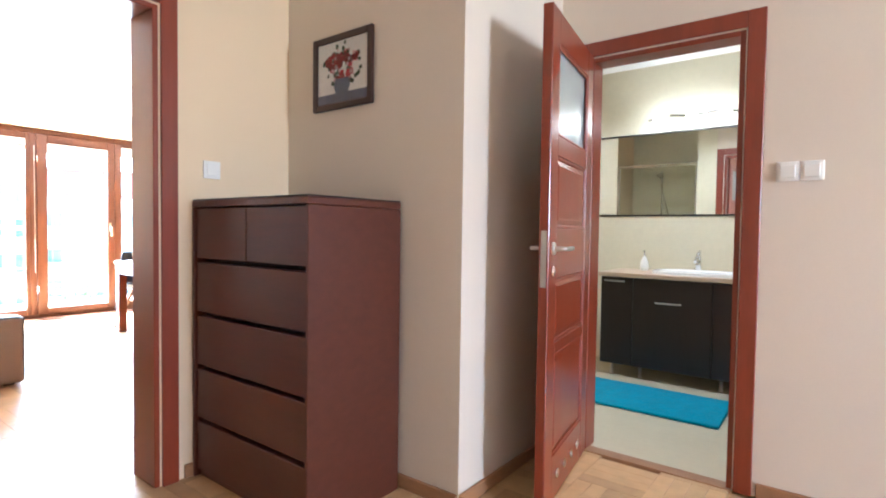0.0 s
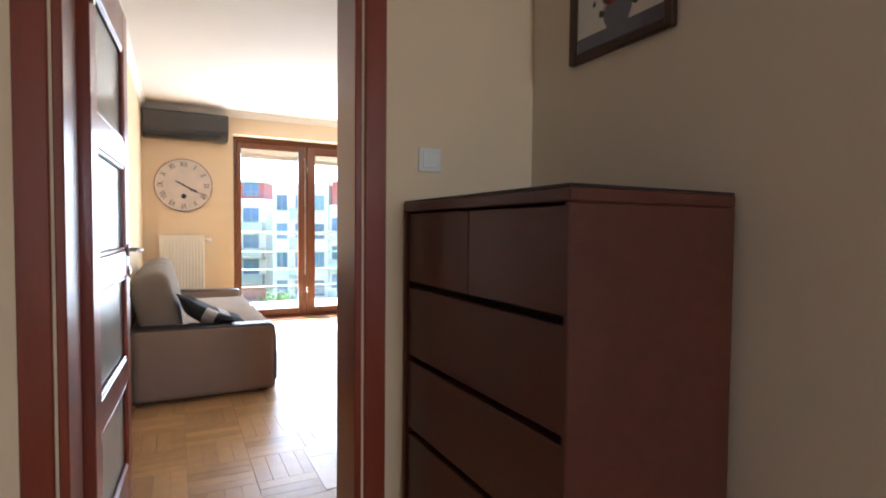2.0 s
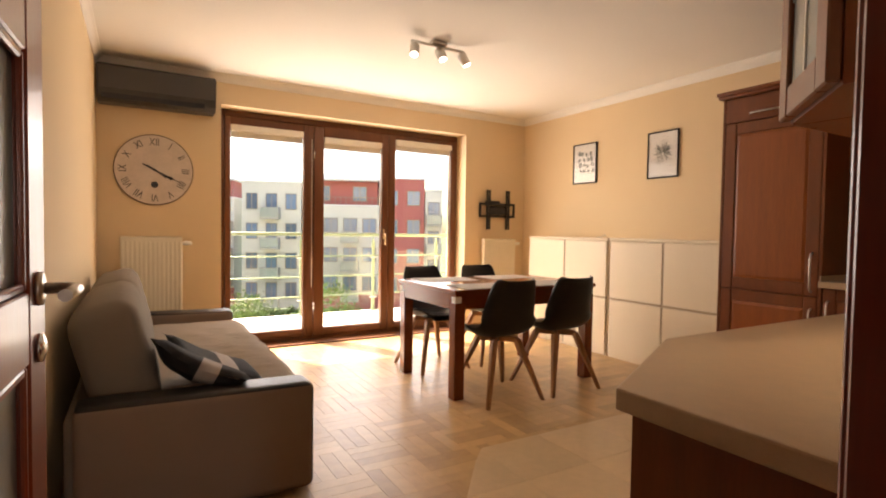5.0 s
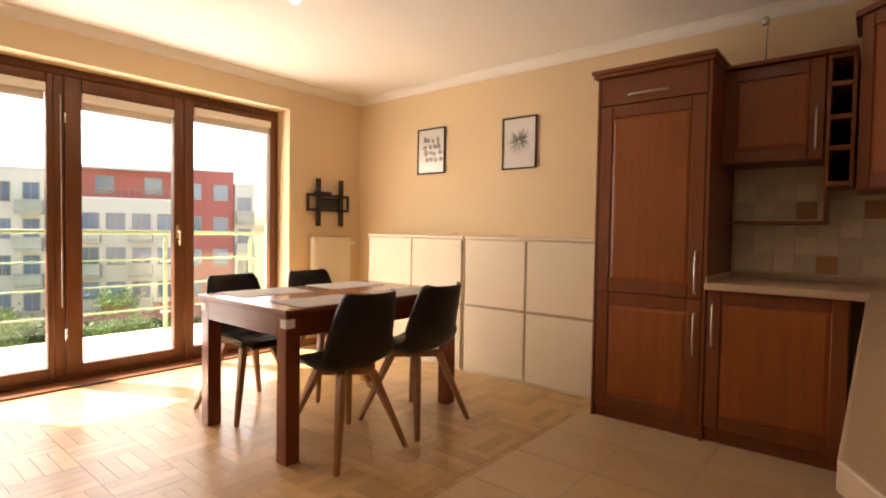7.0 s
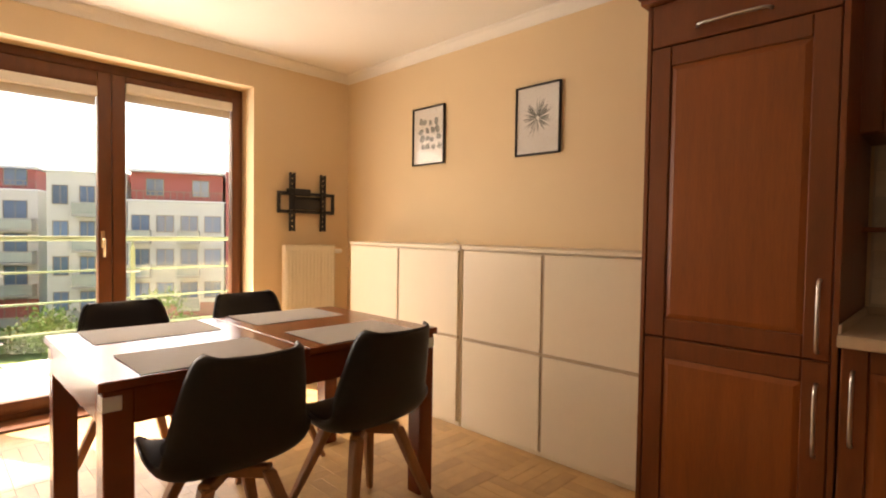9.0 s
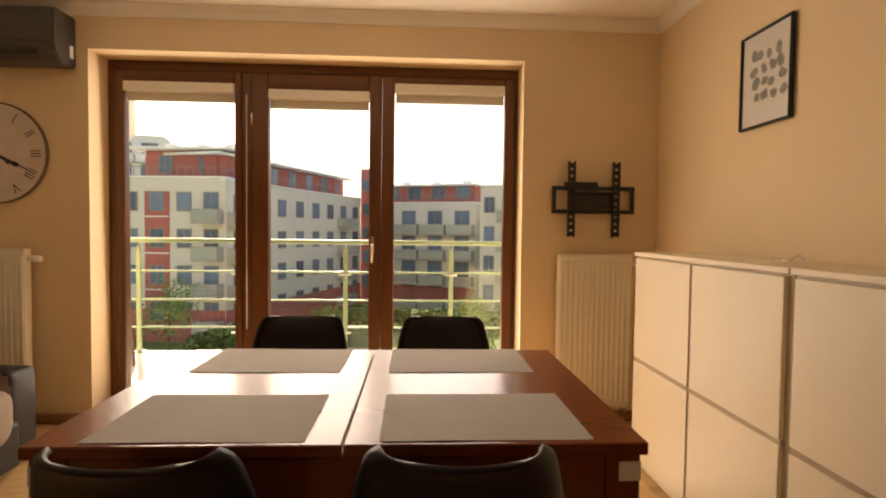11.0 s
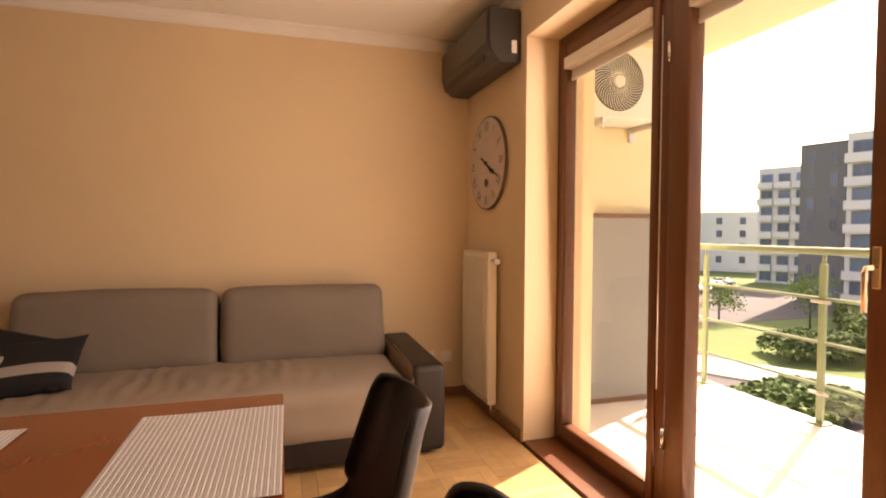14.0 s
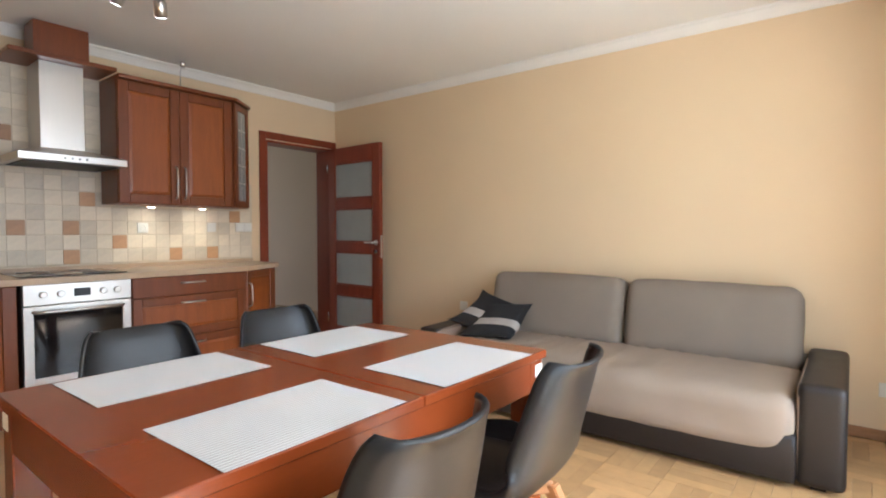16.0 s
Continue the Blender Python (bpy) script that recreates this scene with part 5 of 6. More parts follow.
ue = thing("glazed_end_cabinet", Matrix.Translation((XU, 2.128, 0)) @ pose(0, 0, 0, 0, 0, -52), "angled cherry-wood end cabinet with a leaded glass door", "cabinet")
back = pose(0, 0, 0, 0, 0, 52) @ Matrix.Translation((-XU, -2.128, 0))
part("body", moved(prism([(XU + 0.022, 2.126), (XU + 0.022, 2.10), (-2.84, 1.885), (XK - 0.003, 1.885), (XK - 0.003, 2.126)], 1.36, 2.24), back), CHERRY, ue)
part("crown", moved(prism([(XU - 0.03, 2.126), (XU - 0.03, 2.10), (-2.86, 1.855), (XK - 0.003, 1.855), (XK - 0.003, 2.126)], 2.241, 2.268, bevel=0.004), back), CHERRY, ue)
gd = part("door", boxes((0.015, -0.02, 1.365, 0.07, 0.0, 2.235), (0.25, -0.02, 1.365, 0.305, 0.0, 2.235), (0.0705, -0.019, 1.365, 0.2495, 0.0, 1.42), (0.0705, -0.019, 2.18, 0.2495, 0.0, 2.235), bevel=0.003), CHERRY, ue)
part("pane", boxes((0.071, -0.012, 1.421, 0.249, -0.008, 2.179)), FROST, gd, "pale leaded glass")
part("lead_bars", boxes(*[(0.071, -0.0145, z, 0.249, -0.0125, z + 0.006) for z in (1.57, 1.72, 1.87, 2.02)], (0.157, -0.0145, 1.421, 0.163, -0.0125, 2.179)), STEEL, gd)


def cooker_hood():
    h = thing("cooker_hood", pose(XK - 0.003, 3.30, 0, 0, 0, -90), "stainless steel chimney cooker hood with wooden box above", "cooker hood")
    part("chimney", boxes((-0.125, -0.26, 1.70, 0.125, 0.0, 2.27), bevel=0.002), STEEL, h)
    bm = bmesh.new()
    lo = [bm.verts.new(p) for p in ((-0.30, -0.49, 1.645), (0.30, -0.49, 1.645), (0.30, 0, 1.645), (-0.30, 0, 1.645))]
    hi = [bm.verts.new(p) for p in ((-0.14, -0.28, 1.705), (0.14, -0.28, 1.705), (0.14, 0, 1.705), (-0.14, 0, 1.705))]
    bm.faces.new(lo[::-1])
    bm.faces.new(hi)
    for i in range(4):
        bm.faces.new((lo[i], lo[(i + 1) % 4], hi[(i + 1) % 4], hi[i]))
    part("canopy", bm, STEEL, h)
    part("rim", boxes((-0.30, -0.50, 1.598, 0.30, 0.0, 1.644), bevel=0.003), STEEL, h)
    part("filter", boxes((-0.26, -0.45, 1.592, 0.26, -0.05, 1.597)), BLACKM, h)
    for i in range(4):
        part("button", moved(lathe([(0.007, 0), (0.006, 0.004)], 10, "y"), Matrix.Translation((-0.06 + 0.04 * i, -0.50, 1.622))), BLACKP, h)
    part("duct_box", boxes((-0.155, -0.285, 2.30, 0.155, -0.09, 2.516), bevel=0.002), CHERRY, h, "dark wooden duct box")
    part("bridge_board", boxes((-0.30, -0.355, 2.271, 0.30, 0.0, 2.299), bevel=0.004), CHERRY, h)


cooker_hood()
for m in (pose(XK - 0.016, 2.717, 1.187, 0, 0, -90), pose(XK - 0.016, 2.156, 1.194, 0, 0, -90), ):
    switch(m, 1, "white wall socket on the kitchen tiles", holes=True)
switch(pose(XK - 0.016, 1.85, 1.197, 0, 0, -90), 2, "white double switch on the kitchen tiles")
for place, tall, turn in (((-3.05, 2.56, 2.2685), 0.14, 0), ((-3.83, 4.93, 2.1055), 0.22, 90)):
    ks = thing("cabinet_top_lamp", pose(*place, 0, 0, turn), "small steel spot lamp on top of the wall cabinet", "lamp", "spot lamps on the cabinets")
    part("stem", tube([(0, 0, 0), (0, 0, tall - 0.03), (-0.03, 0, tall)], 0.004, 6), STEEL, ks)
    part("spot_head", moved(lathe([(0.018, 0), (0.02, 0.03), (0.012, 0.045)], 14), Matrix.Translation((-0.04, 0, tall - 0.005))), STEEL, ks)


# tiled splashback, each tile a piece
def splashback():
    rnd = random.Random(11)
    size, gap, t = 0.105, 0.003, 0.010
    bed = boxes((XK - 0.0078, 1.76, CT + 0.001, XK - 0.0005, YP - 0.001, 1.60), (XK - 0.0078, 2.995, 1.60, XK - 0.0005, 3.60, 2.26), (-4.005, YP - 0.0078, CT + 0.001, XK - 0.008, YP - 0.0005, 1.60))
    sb = setting("wall_splashback", bed, WALLGROUT, "cream and terracotta tiled splashback")
    proto = {}
    for nm, mt in (("cream", WTILE), ("terracotta", OTILE)):
        proto[nm] = link_mesh("tile", boxes((-size / 2 + gap / 2, -t, -size / 2 + gap / 2, size / 2 - gap / 2, -0.003, size / 2 - gap / 2), bevel=0.0025), mt)
    marked = set()

    def lay(x, y, z, turn):
        cell = (round((x - y) / size), round(z / size))
        near = any((cell[0] + i, cell[1] + j) in marked for i in (-1, 0, 1) for j in (-1, 0, 1))
        red = not near and rnd.random() < 0.15
        if red:
            marked.add(cell)
        ob = new("tile", proto["terracotta" if red else "cream"])
        ob.parent = sb
        ob.matrix_local = pose(x, y, z + rnd.uniform(-0.0008, 0.0008), rnd.uniform(-0.5, 0.5), 0, turn + rnd.uniform(-0.5, 0.5))
    for r in range(7):
        z = CT + 0.04 + size * (r + 0.5)
        n = 0
        y = 1.775 + size / 2
        while y < YP - 0.02:
            if z < 1.36 or 2.98 < y < 3.62:
                lay(XK, y, z, -90)
            y += size
        x = -4.0 + size / 2
        while x < XK - 0.03:
            if z < 1.37 or x < -3.55:
                lay(x, YP, z, 0)
            x += size
    for r in range(7, 13):
        z = CT + 0.04 + size * (r + 0.5)
        for k in range(6):
            lay(XK, 2.99 + size * (k + 0.5), z, -90)


splashback()

# ---- balcony things ----
rail = thing("balcony_railing", pose(-9.55, 0, -0.03), "pale green steel balcony railing with glass panels", "railing")
for y in (0.95, 1.9, 2.95, 4.0, 5.05, 6.1, 7.15):
    p = part("post", merged(boxes((-0.012, y - 0.022, 0.0, 0.012, y + 0.022, 1.02), bevel=0.003), boxes((-0.05, y - 0.05, 0.0, 0.05, y + 0.05, 0.012)), tube([(0, y, 1.0), (0.0, y, 1.07)], 0.012, 8)), GREENM, rail)
    if y > 0.95:
        for z in (0.20, 0.78):
            part("glass_clamp", tube([(0.02, y - 0.06, z), (0.02, y + 0.06, z)], 0.011, 8), STEEL, p, "steel glass clamp")
part("handrail", tube([(0, 0.75, 1.10), (0, 7.4, 1.10)], 0.024, 12), GREENM, rail)
for z in (0.25, 0.52, 0.80):
    part("cross_bar", tube([(0.0, 0.75, z), (0.0, 7.4, z)], 0.011, 8), GREENM, rail)
for y0 in (1.95, 3.0, 4.05, 5.10):
    part("glass_panel", boxes((0.028, y0 + 0.02, 0.10, 0.034, y0 + 0.93, 0.86)), GLASS, rail, "clear balcony glass panel").visible_shadow = False


def outdoor_unit():
    a = thing("outdoor_air_unit", pose(-8.25, 1.275, 1.955, 0, 0, 180), "white outdoor air conditioning unit on wall brackets", "air conditioner")
    w, h, d = 0.65, 0.50, 0.29
    part("casing", boxes((0, 0, 0, w, d, h), bevel=0.012, seg=2), WHITEP, a)
    cx, cz, R = 0.215, 0.245, 0.200
    part("fan_well", moved(lathe([(R, 0.0), (R, 0.004), (R - 0.01, 0.004), (R - 0.012, 0.002)], 40, "y"), Matrix.Translation((cx, 0, cz))), FANDARK, a)
    bm = bmesh.new()
    for k in range(44):
        a0 = 2 * math.pi * k / 44
        pts = []
        for j in range(7):
            r = 0.045 + (R - 0.05) * j / 6
            an = a0 + 0.55 * (j / 6) ** 1.4
            pts.append((cx + r * math.cos(an), -0.012, cz + r * math.sin(an)))
        me = bpy.data.meshes.new("tmp")
        t_ = tube(pts, 0.0028, 5)
        t_.to_mesh(me)
        t_.free()
        bm.from_mesh(me)
        bpy.data.meshes.remove(me)
    part("fan_grille", bm, WHITEP, a, "spiral wire grille")
    part("grille_hub", moved(lathe([(0.042, 0.006), (0.042, 0.018), (0.034, 0.022)], 24, "y"), Matrix.Translation((cx, 0, cz))), WHITEP, a)
    part("fan", boxes((-0.03, 0.0, 0.02, 0.03, 0.004, R - 0.03), m=Matrix.Translation((cx, -0.006, cz))), BLACKP, a)
    part("red_badge", moved(lathe([(0.028, 0.0), (0.027, 0.0015)], 24, "y"), Matrix.Translation((w - 0.14, -0.0005, h - 0.075))), REDB, a, "red round badge")
    part("grey_badge", boxes((w - 0.12, -0.0015, h - 0.095, w - 0.05, -0.0003, h - 0.055)), BLIND, a)
    for x in (0.09, w - 0.12):
        part("bracket", boxes((x, -0.01, -0.035, x + 0.035, d + 0.02, -0.001), (x, d - 0.0, -0.10, x + 0.035, d + 0.03, -0.035), bevel=0.002), STEEL, a, "steel wall bracket")
    part("drip_pipe", tube([(0.14, 0.06, -0.001), (0.14, 0.06, -0.06)], 0.015, 8), WHITEP, a)


FANDARK = material("dark_fan_opening", (0.10, 0.095, 0.08), 0.7)
REDB = material("red_enamel_badge", (0.55, 0.01, 0.03), 0.4)
outdoor_unit()


def screen_door(m, w, h, label):
    s = thing("insect_screen", m, label, "insect screen")
    part("screen_frame", boxes((0, 0, 0, 0.035, 0.02, h), (w - 0.035, 0, 0, w, 0.02, h), (0.035, 0.001, 0, w - 0.035, 0.019, 0.035), (0.035, 0.001, h - 0.035, w - 0.035, 0.019, h), bevel=0.003), BROWNF, s)
    part("mesh_cloth", boxes((0.034, 0.008, 0.034, w - 0.034, 0.011, h - 0.034)), SCREEN, s, "grey insect mesh")


BROWNF = material("brown_aluminium_frame", (0.20, 0.10, 0.06), 0.5)
screen_door(pose(-8.20, 1.12, -0.03, -6, 0, 180), 0.80, 1.36, "brown framed insect screen leaning on the balcony wall")
screen_door(pose(-8.26, 1.165, -0.03, -6, 0, 179), 0.80, 1.36, "second brown framed insect screen leaning in front")

# ---- outside ----
GZ = -8.3
GRASS = material("lawn_grass", (0.10, 0.16, 0.035), 0.95, vary=0.4, scale=0.3, fine=6, bump=0.3)
ROAD = material("asphalt", (0.075, 0.073, 0.07), 0.9, vary=0.2, scale=0.5, fine=20, bump=0.1)
PAVE = material("concrete_paving", (0.33, 0.30, 0.26), 0.9, vary=0.15, scale=0.5, fine=12, bump=0.1)
PATHS = material("pale_concrete", (0.52, 0.49, 0.44), 0.9, vary=0.1, scale=0.6, fine=14, bump=0.08)
CREAM = material("cream_facade_render", (0.54, 0.53, 0.49), 0.9, vary=0.05, scale=0.4, fine=20, bump=0.05)
REDW = material("brick_red_facade_render", (0.36, 0.11, 0.10), 0.9, vary=0.08, scale=0.4, fine=20, bump=0.05)
WHITEW = material("white_facade_render", (0.66, 0.67, 0.68), 0.9, vary=0.05, scale=0.4, fine=20, bump=0.05)
DARKW = material("anthracite_facade", (0.14, 0.15, 0.165), 0.8, vary=0.08, scale=0.4, fine=20, bump=0.05)
FARGLASS = material("far_window_glass", (0.10, 0.155, 0.25), 0.12, vary=0.3, scale=0.8, per_object=0.6, bump=0.0)
FARFRAME = material("far_window_frame", (0.24, 0.20, 0.16), 0.6)
LEAF = material("green_leaves", (0.11, 0.19, 0.040), 0.8, vary=0.4, scale=1.5, fine=12, per_island=0.7, bump=0.0)
HEDGE = material("hedge_leaves", (0.085, 0.15, 0.04), 0.85, vary=0.4, scale=1.5, fine=12, per_island=0.6, bump=0.0)
BARK = material("bark", (0.10, 0.07, 0.045), 0.95, vary=0.3, scale=4, fine=30, bump=0.4)
BALG = material("grey_green_balcony_glass", (0.30, 0.34, 0.31), 0.2, vary=0.2, per_object=0.4, bump=0.0)
BALM = material("grey_balcony_steel", (0.34, 0.33, 0.30), 0.6)
CARP = [material("silver_car_paint", (0.45, 0.46, 0.47), 0.25, metal=0.3, vary=0.03), material("white_car_paint", (0.75, 0.75, 0.74), 0.25, vary=0.03), material("dark_car_paint", (0.03, 0.035, 0.05), 0.25, vary=0.03)]

setting("ground", boxes((-1500, -1500, GZ - 0.3, 600, 1500, GZ)), GRASS, "lawn and open ground to the horizon")
setting("road", boxes((-120, -46, GZ, -14, -38, GZ + 0.02), (-38, -38, GZ, -31, 90, GZ + 0.02)), ROAD, "grey asphalt lane between the blocks")
setting("pavement", boxes((-30.9, -13, GZ, -9.2, 90, GZ + 0.14), (-45.5, -4, GZ, -38.1, 90, GZ + 0.14), (-30.9, -17, GZ, -20, -13, GZ + 0.14)), PAVE, "paved yard between the blocks")


setting("car_park", boxes((-30, -14, 0.0, 30, 14, 0.03), m=pose(-72, -50, GZ, 0, 0, -45)), ROAD, "grey asphalt car park beyond the lawn")
setting("garden_path", boxes((-17, -2.4, 0.0, 17, 2.4, 0.16), bevel=0.03, m=pose(-37.5, -20.5, GZ, 0, 0, -58)), PATHS, "pale concrete garden path")


def building(name, p0, p1, depth, z1, wall, label, storeys, bays, first=GZ, win=(1.1, 1.45), red_bay=(), balcony_bays=(), penthouse=None, white_win=False, trims=True):
    """An apartment block whose front runs from p0 (its left end as seen from the flat) to p1."""
    a, b = Vector((*p0, 0)), Vector((*p1, 0))
    w, turn = (b - a).length, math.degrees(math.atan2(b.y - a.y, b.x - a.x))
    g = thing(name, pose(a.x, a.y, first, 0, 0, turn), label, "building", "apartment blocks across the yard")
    h = z1 - first
    part("wall", boxes((0, 0, 0, w, depth, h)), wall, g)
    part("parapet", boxes((-0.12, -0.12, h, w + 0.12, depth + 0.1, h + 0.16), bevel=0.03), WHITEW if wall is not DARKW else DARKW, g)
    bw, sh = w / bays, 3.0
    pane = link_mesh("pane", boxes((-win[0] / 2, -0.035, 0, win[0] / 2, -0.010, win[1])), FARGLASS)
    f = 0.07
    frame_me = link_mesh("window_frame", boxes((-win[0] / 2 - f, -0.07, -f, -win[0] / 2, 0.0, win[1] + f), (win[0] / 2, -0.07, -f, win[0] / 2 + f, 0.0, win[1] + f), (-win[0] / 2, -0.07, -f, win[0] / 2, 0.0, 0), (-win[0] / 2, -0.07, win[1], win[0] / 2, 0.0, win[1] + f), (-0.03, -0.065, 0, 0.03, 0.0, win[1])), WHITEP if white_win else FARFRAME)
    bal = link_mesh("balcony", boxes((-bw * 0.46, -1.25, -0.18, bw * 0.46, 0.0, 0.0), (-bw * 0.46, -1.25, 0.95, bw * 0.46, -1.2, 1.02), (-bw * 0.46, -1.25, 0.0, -bw * 0.46 + 0.05, 0.0, 1.0), (bw * 0.46 - 0.05, -1.25, 0.0, bw * 0.46, 0.0, 1.0),
                                     *[(-bw * 0.46 + k * bw * 0.92 / 9, -1.24, 0.0, -bw * 0.46 + k * bw * 0.92 / 9 + 0.04, -1.21, 0.95) for k in range(1, 9)]), WHITEW if wall is WHITEW else BALM)
    balglass = link_mesh("balcony_glass", boxes((-bw * 0.45, -1.235, 0.05, bw * 0.45, -1.225, 0.92)), WHITEW if wall is WHITEW else BALG)
    if name == "apartment_block" and penthouse:
        part("ground_band", boxes((-0.02, -0.05, 0.0, w + 0.02, -0.002, 2.7)), REDW, g, "brick red ground storey band")
    for k in red_bay:
        part("red_strip", boxes((k * bw + bw * 0.04, -0.06, 0.2, (k + 1) * bw - bw * 0.04, -0.002, h - 1.1)), REDW, g, "brick red facade strip")
    for s in range(storeys):
        z = h - 1.0 - (storeys - s) * sh + 1.35
        if z < 0.2:
            continue
        for k in range(bays):
            x = (k + 0.5) * bw
            wf = new("window_frame", frame_me)
            wf.parent = g
            wf.matrix_local = pose(x, -0.06 if k in red_bay else 0.0, z)
            wp = new("pane", pane)
            wp.parent = wf
            if k in balcony_bays:
                bo = new("balcony", bal)
                bo.parent = g
                bo.matrix_local = pose(x, 0, z - 0.9)
                bg = new("balcony_glass", balglass)
                bg.parent = bo
            if k in red_bay:
                part("white_band", boxes((k * bw + bw * 0.06, -0.09, z - 0.55, (k + 1) * bw - bw * 0.06, -0.061, z - 0.45)), WHITEW, g)
    if penthouse:
        inset, ph, mat_ = penthouse
        p = part("penthouse", boxes((inset * 0.6, inset, h, w - inset * 0.4, depth - 0.5, h + ph)), mat_, g, "set-back red top storey")
        part("penthouse_roof", boxes((inset * 0.2, inset - 1.0, h + ph, w, depth - 0.3, h + ph + 0.22)), WHITEW, g, "pale flat roof edge")
        n = max(2, int(w / 3.2))
        for k in range(n):
            x = inset * 0.6 + (k + 0.5) * (w - inset) / n
            wf = new("window_frame", frame_me)
            wf.parent = p
            wf.matrix_local = pose(x, inset, h + 0.6)
            wp = new("pane", pane)
            wp.parent = p
            wp.matrix_local = pose(x, inset, h + 0.6)
        for k in range(3):
            part("chimney", boxes((w * (0.2 + 0.3 * k), inset + 2.0, h + ph + 0.22, w * (0.2 + 0.3 * k) + 0.9, inset + 2.7, h + ph + 0.9)), WHITEW, g)
        part("terrace_rail", boxes((0.1, 0.05, h + 0.9, w - 0.1, 0.1, h + 0.96), *[(0.1 + k * (w - 0.3) / 14, 0.05, h + 0.15, 0.15 + k * (w - 0.3) / 14, 0.1, h + 0.9) for k in range(15)]), FARFRAME, g)
    return g


building("apartment_block", (-48.5, -21.0), (-47.6, -12.0), 10, 5.2, CREAM, "cream apartment block with a red balcony strip", 4, 4, red_bay=(1,), balcony_bays=(3,), penthouse=(2.0, 2.5, REDW))
building("apartment_block", (-47.6, -11.9), (-71.0, -3.6), 10, 5.0, CREAM, "cream apartment block wing with small windows", 4, 8, win=(1.2, 1.5), balcony_bays=(0, 6), penthouse=(2.0, 2.3, REDW))
building("red_tower_block", (-71.2, -3.6), (-70.6, -2.2), 3, 8.7, REDW, "narrow brick red stair tower", 5, 1, win=(0.9, 1.4))
building("apartment_block", (-70.0, -2.1), (-64.6, 10.4), 10, 4.4, CREAM, "cream apartment block with railed balconies", 4, 4, win=(1.7, 1.7), balcony_bays=(1, 2, 3), penthouse=(1.2, 2.1, REDW))
building("apartment_block", (-57.9, 10.1), (-55.6, 15.4), 10, 5.75, CREAM, "cream apartment block with blue-tinted windows", 5, 3, win=(1.0, 1.5), balcony_bays=(1,))
building("apartment_block", (-55.6, 15.5), (-52.4, 22.6), 10, 3.5, CREAM, "cream apartment block with a red top storey", 4, 4, win=(1.3, 1.4), balcony_bays=(0, 2), penthouse=(0.35, 2.6, REDW))
building("red_tower_block", (-52.3, 22.7), (-50.5, 26.9), 10, 6.4, REDW, "brick red corner block with pale windows", 5, 2, win=(1.2, 1.4))
building("apartment_block", (-50.5, 27.0), (-49.8, 28.6), 10, 5.3, CREAM, "cream apartment block beyond the red corner", 4, 1, win=(1.1, 1.4), balcony_bays=(0,))
building("white_apartment_block", (-76.2, -44.9), (-79.6, -32.0), 14, 13.7, WHITEW, "tall white block with dark loggias", 7, 4, win=(2.0, 1.7), balcony_bays=(0, 1, 2, 3))
building("anthracite_block", (-75.0, -50.3), (-76.2, -45.0), 12, 12.9, DARKW, "dark anthracite tower block", 7, 2, win=(0.8, 1.6))
building("white_apartment_block", (-92.0, -72.0), (-95.0, -64.0), 14, 12.7, WHITEW, "far white block with stacked balconies", 7, 3, win=(1.8, 1.6), balcony_bays=(0, 1, 2))
building("low_pale_block", (-98.0, -104.0), (-112.0, -84.0), 14, 5.5, WHITEW, "low pale block beyond the car park", 4, 5)


def tree(m, height, spread, label, seed, leaves=1300):
    rnd = random.Random(seed)
    t = thing("tree", m, label, "tree", "trees in the yard")
    tips = [(0.0, 0.0, height)]
    bms = [tube([(0, 0, 0), (0.05, 0.02, height * 0.35), (0.0, 0.08, height * 0.7), (0.03, 0.0, height * 0.95)], [0.10, 0.08, 0.05, 0.02], 8)]
    for k in range(11):
        a, z = rnd.uniform(0, 6.28), height * rnd.uniform(0.3, 0.85)
        r = spread * rnd.uniform(0.5, 1.0) * (1.15 - z / height * 0.6)
        tip = (r * math.cos(a), r * math.sin(a), z + rnd.uniform(0.3, 0.9))
        bms.append(tube([(0.02, 0.03, z * 0.85), (tip[0] * 0.5, tip[1] * 0.5, z * 0.95), tip], [0.035, 0.022, 0.008], 5))
        tips.append(tip)
    part("trunk", merged(*bms), BARK, t)
    verts, faces = [], []
    for _ in range(leaves):
        c = Vector(rnd.choice(tips)) + Vector((rnd.gauss(0, spread * 0.28), rnd.gauss(0, spread * 0.28), rnd.gauss(0, height * 0.085)))
        s = rnd.uniform(0.07, 0.16)
        q = Euler((rnd.uniform(0, 3), rnd.uniform(0, 3), rnd.uniform(0, 6))).to_matrix()
        base = len(verts)
        verts += [c + q @ Vector(p) * s for p in ((-1, 0, 0), (0, -0.55, 0.1), (1, 0, 0), (0, 0.55, 0.1))]
        faces.append((base, base + 1, base + 2, base + 3))
    me = bpy.data.meshes.new("crown")
    me.from_pydata(verts, [], faces)
    me.materials.append(LEAF)
    o = new("crown", me)
    o.parent = t
    return t


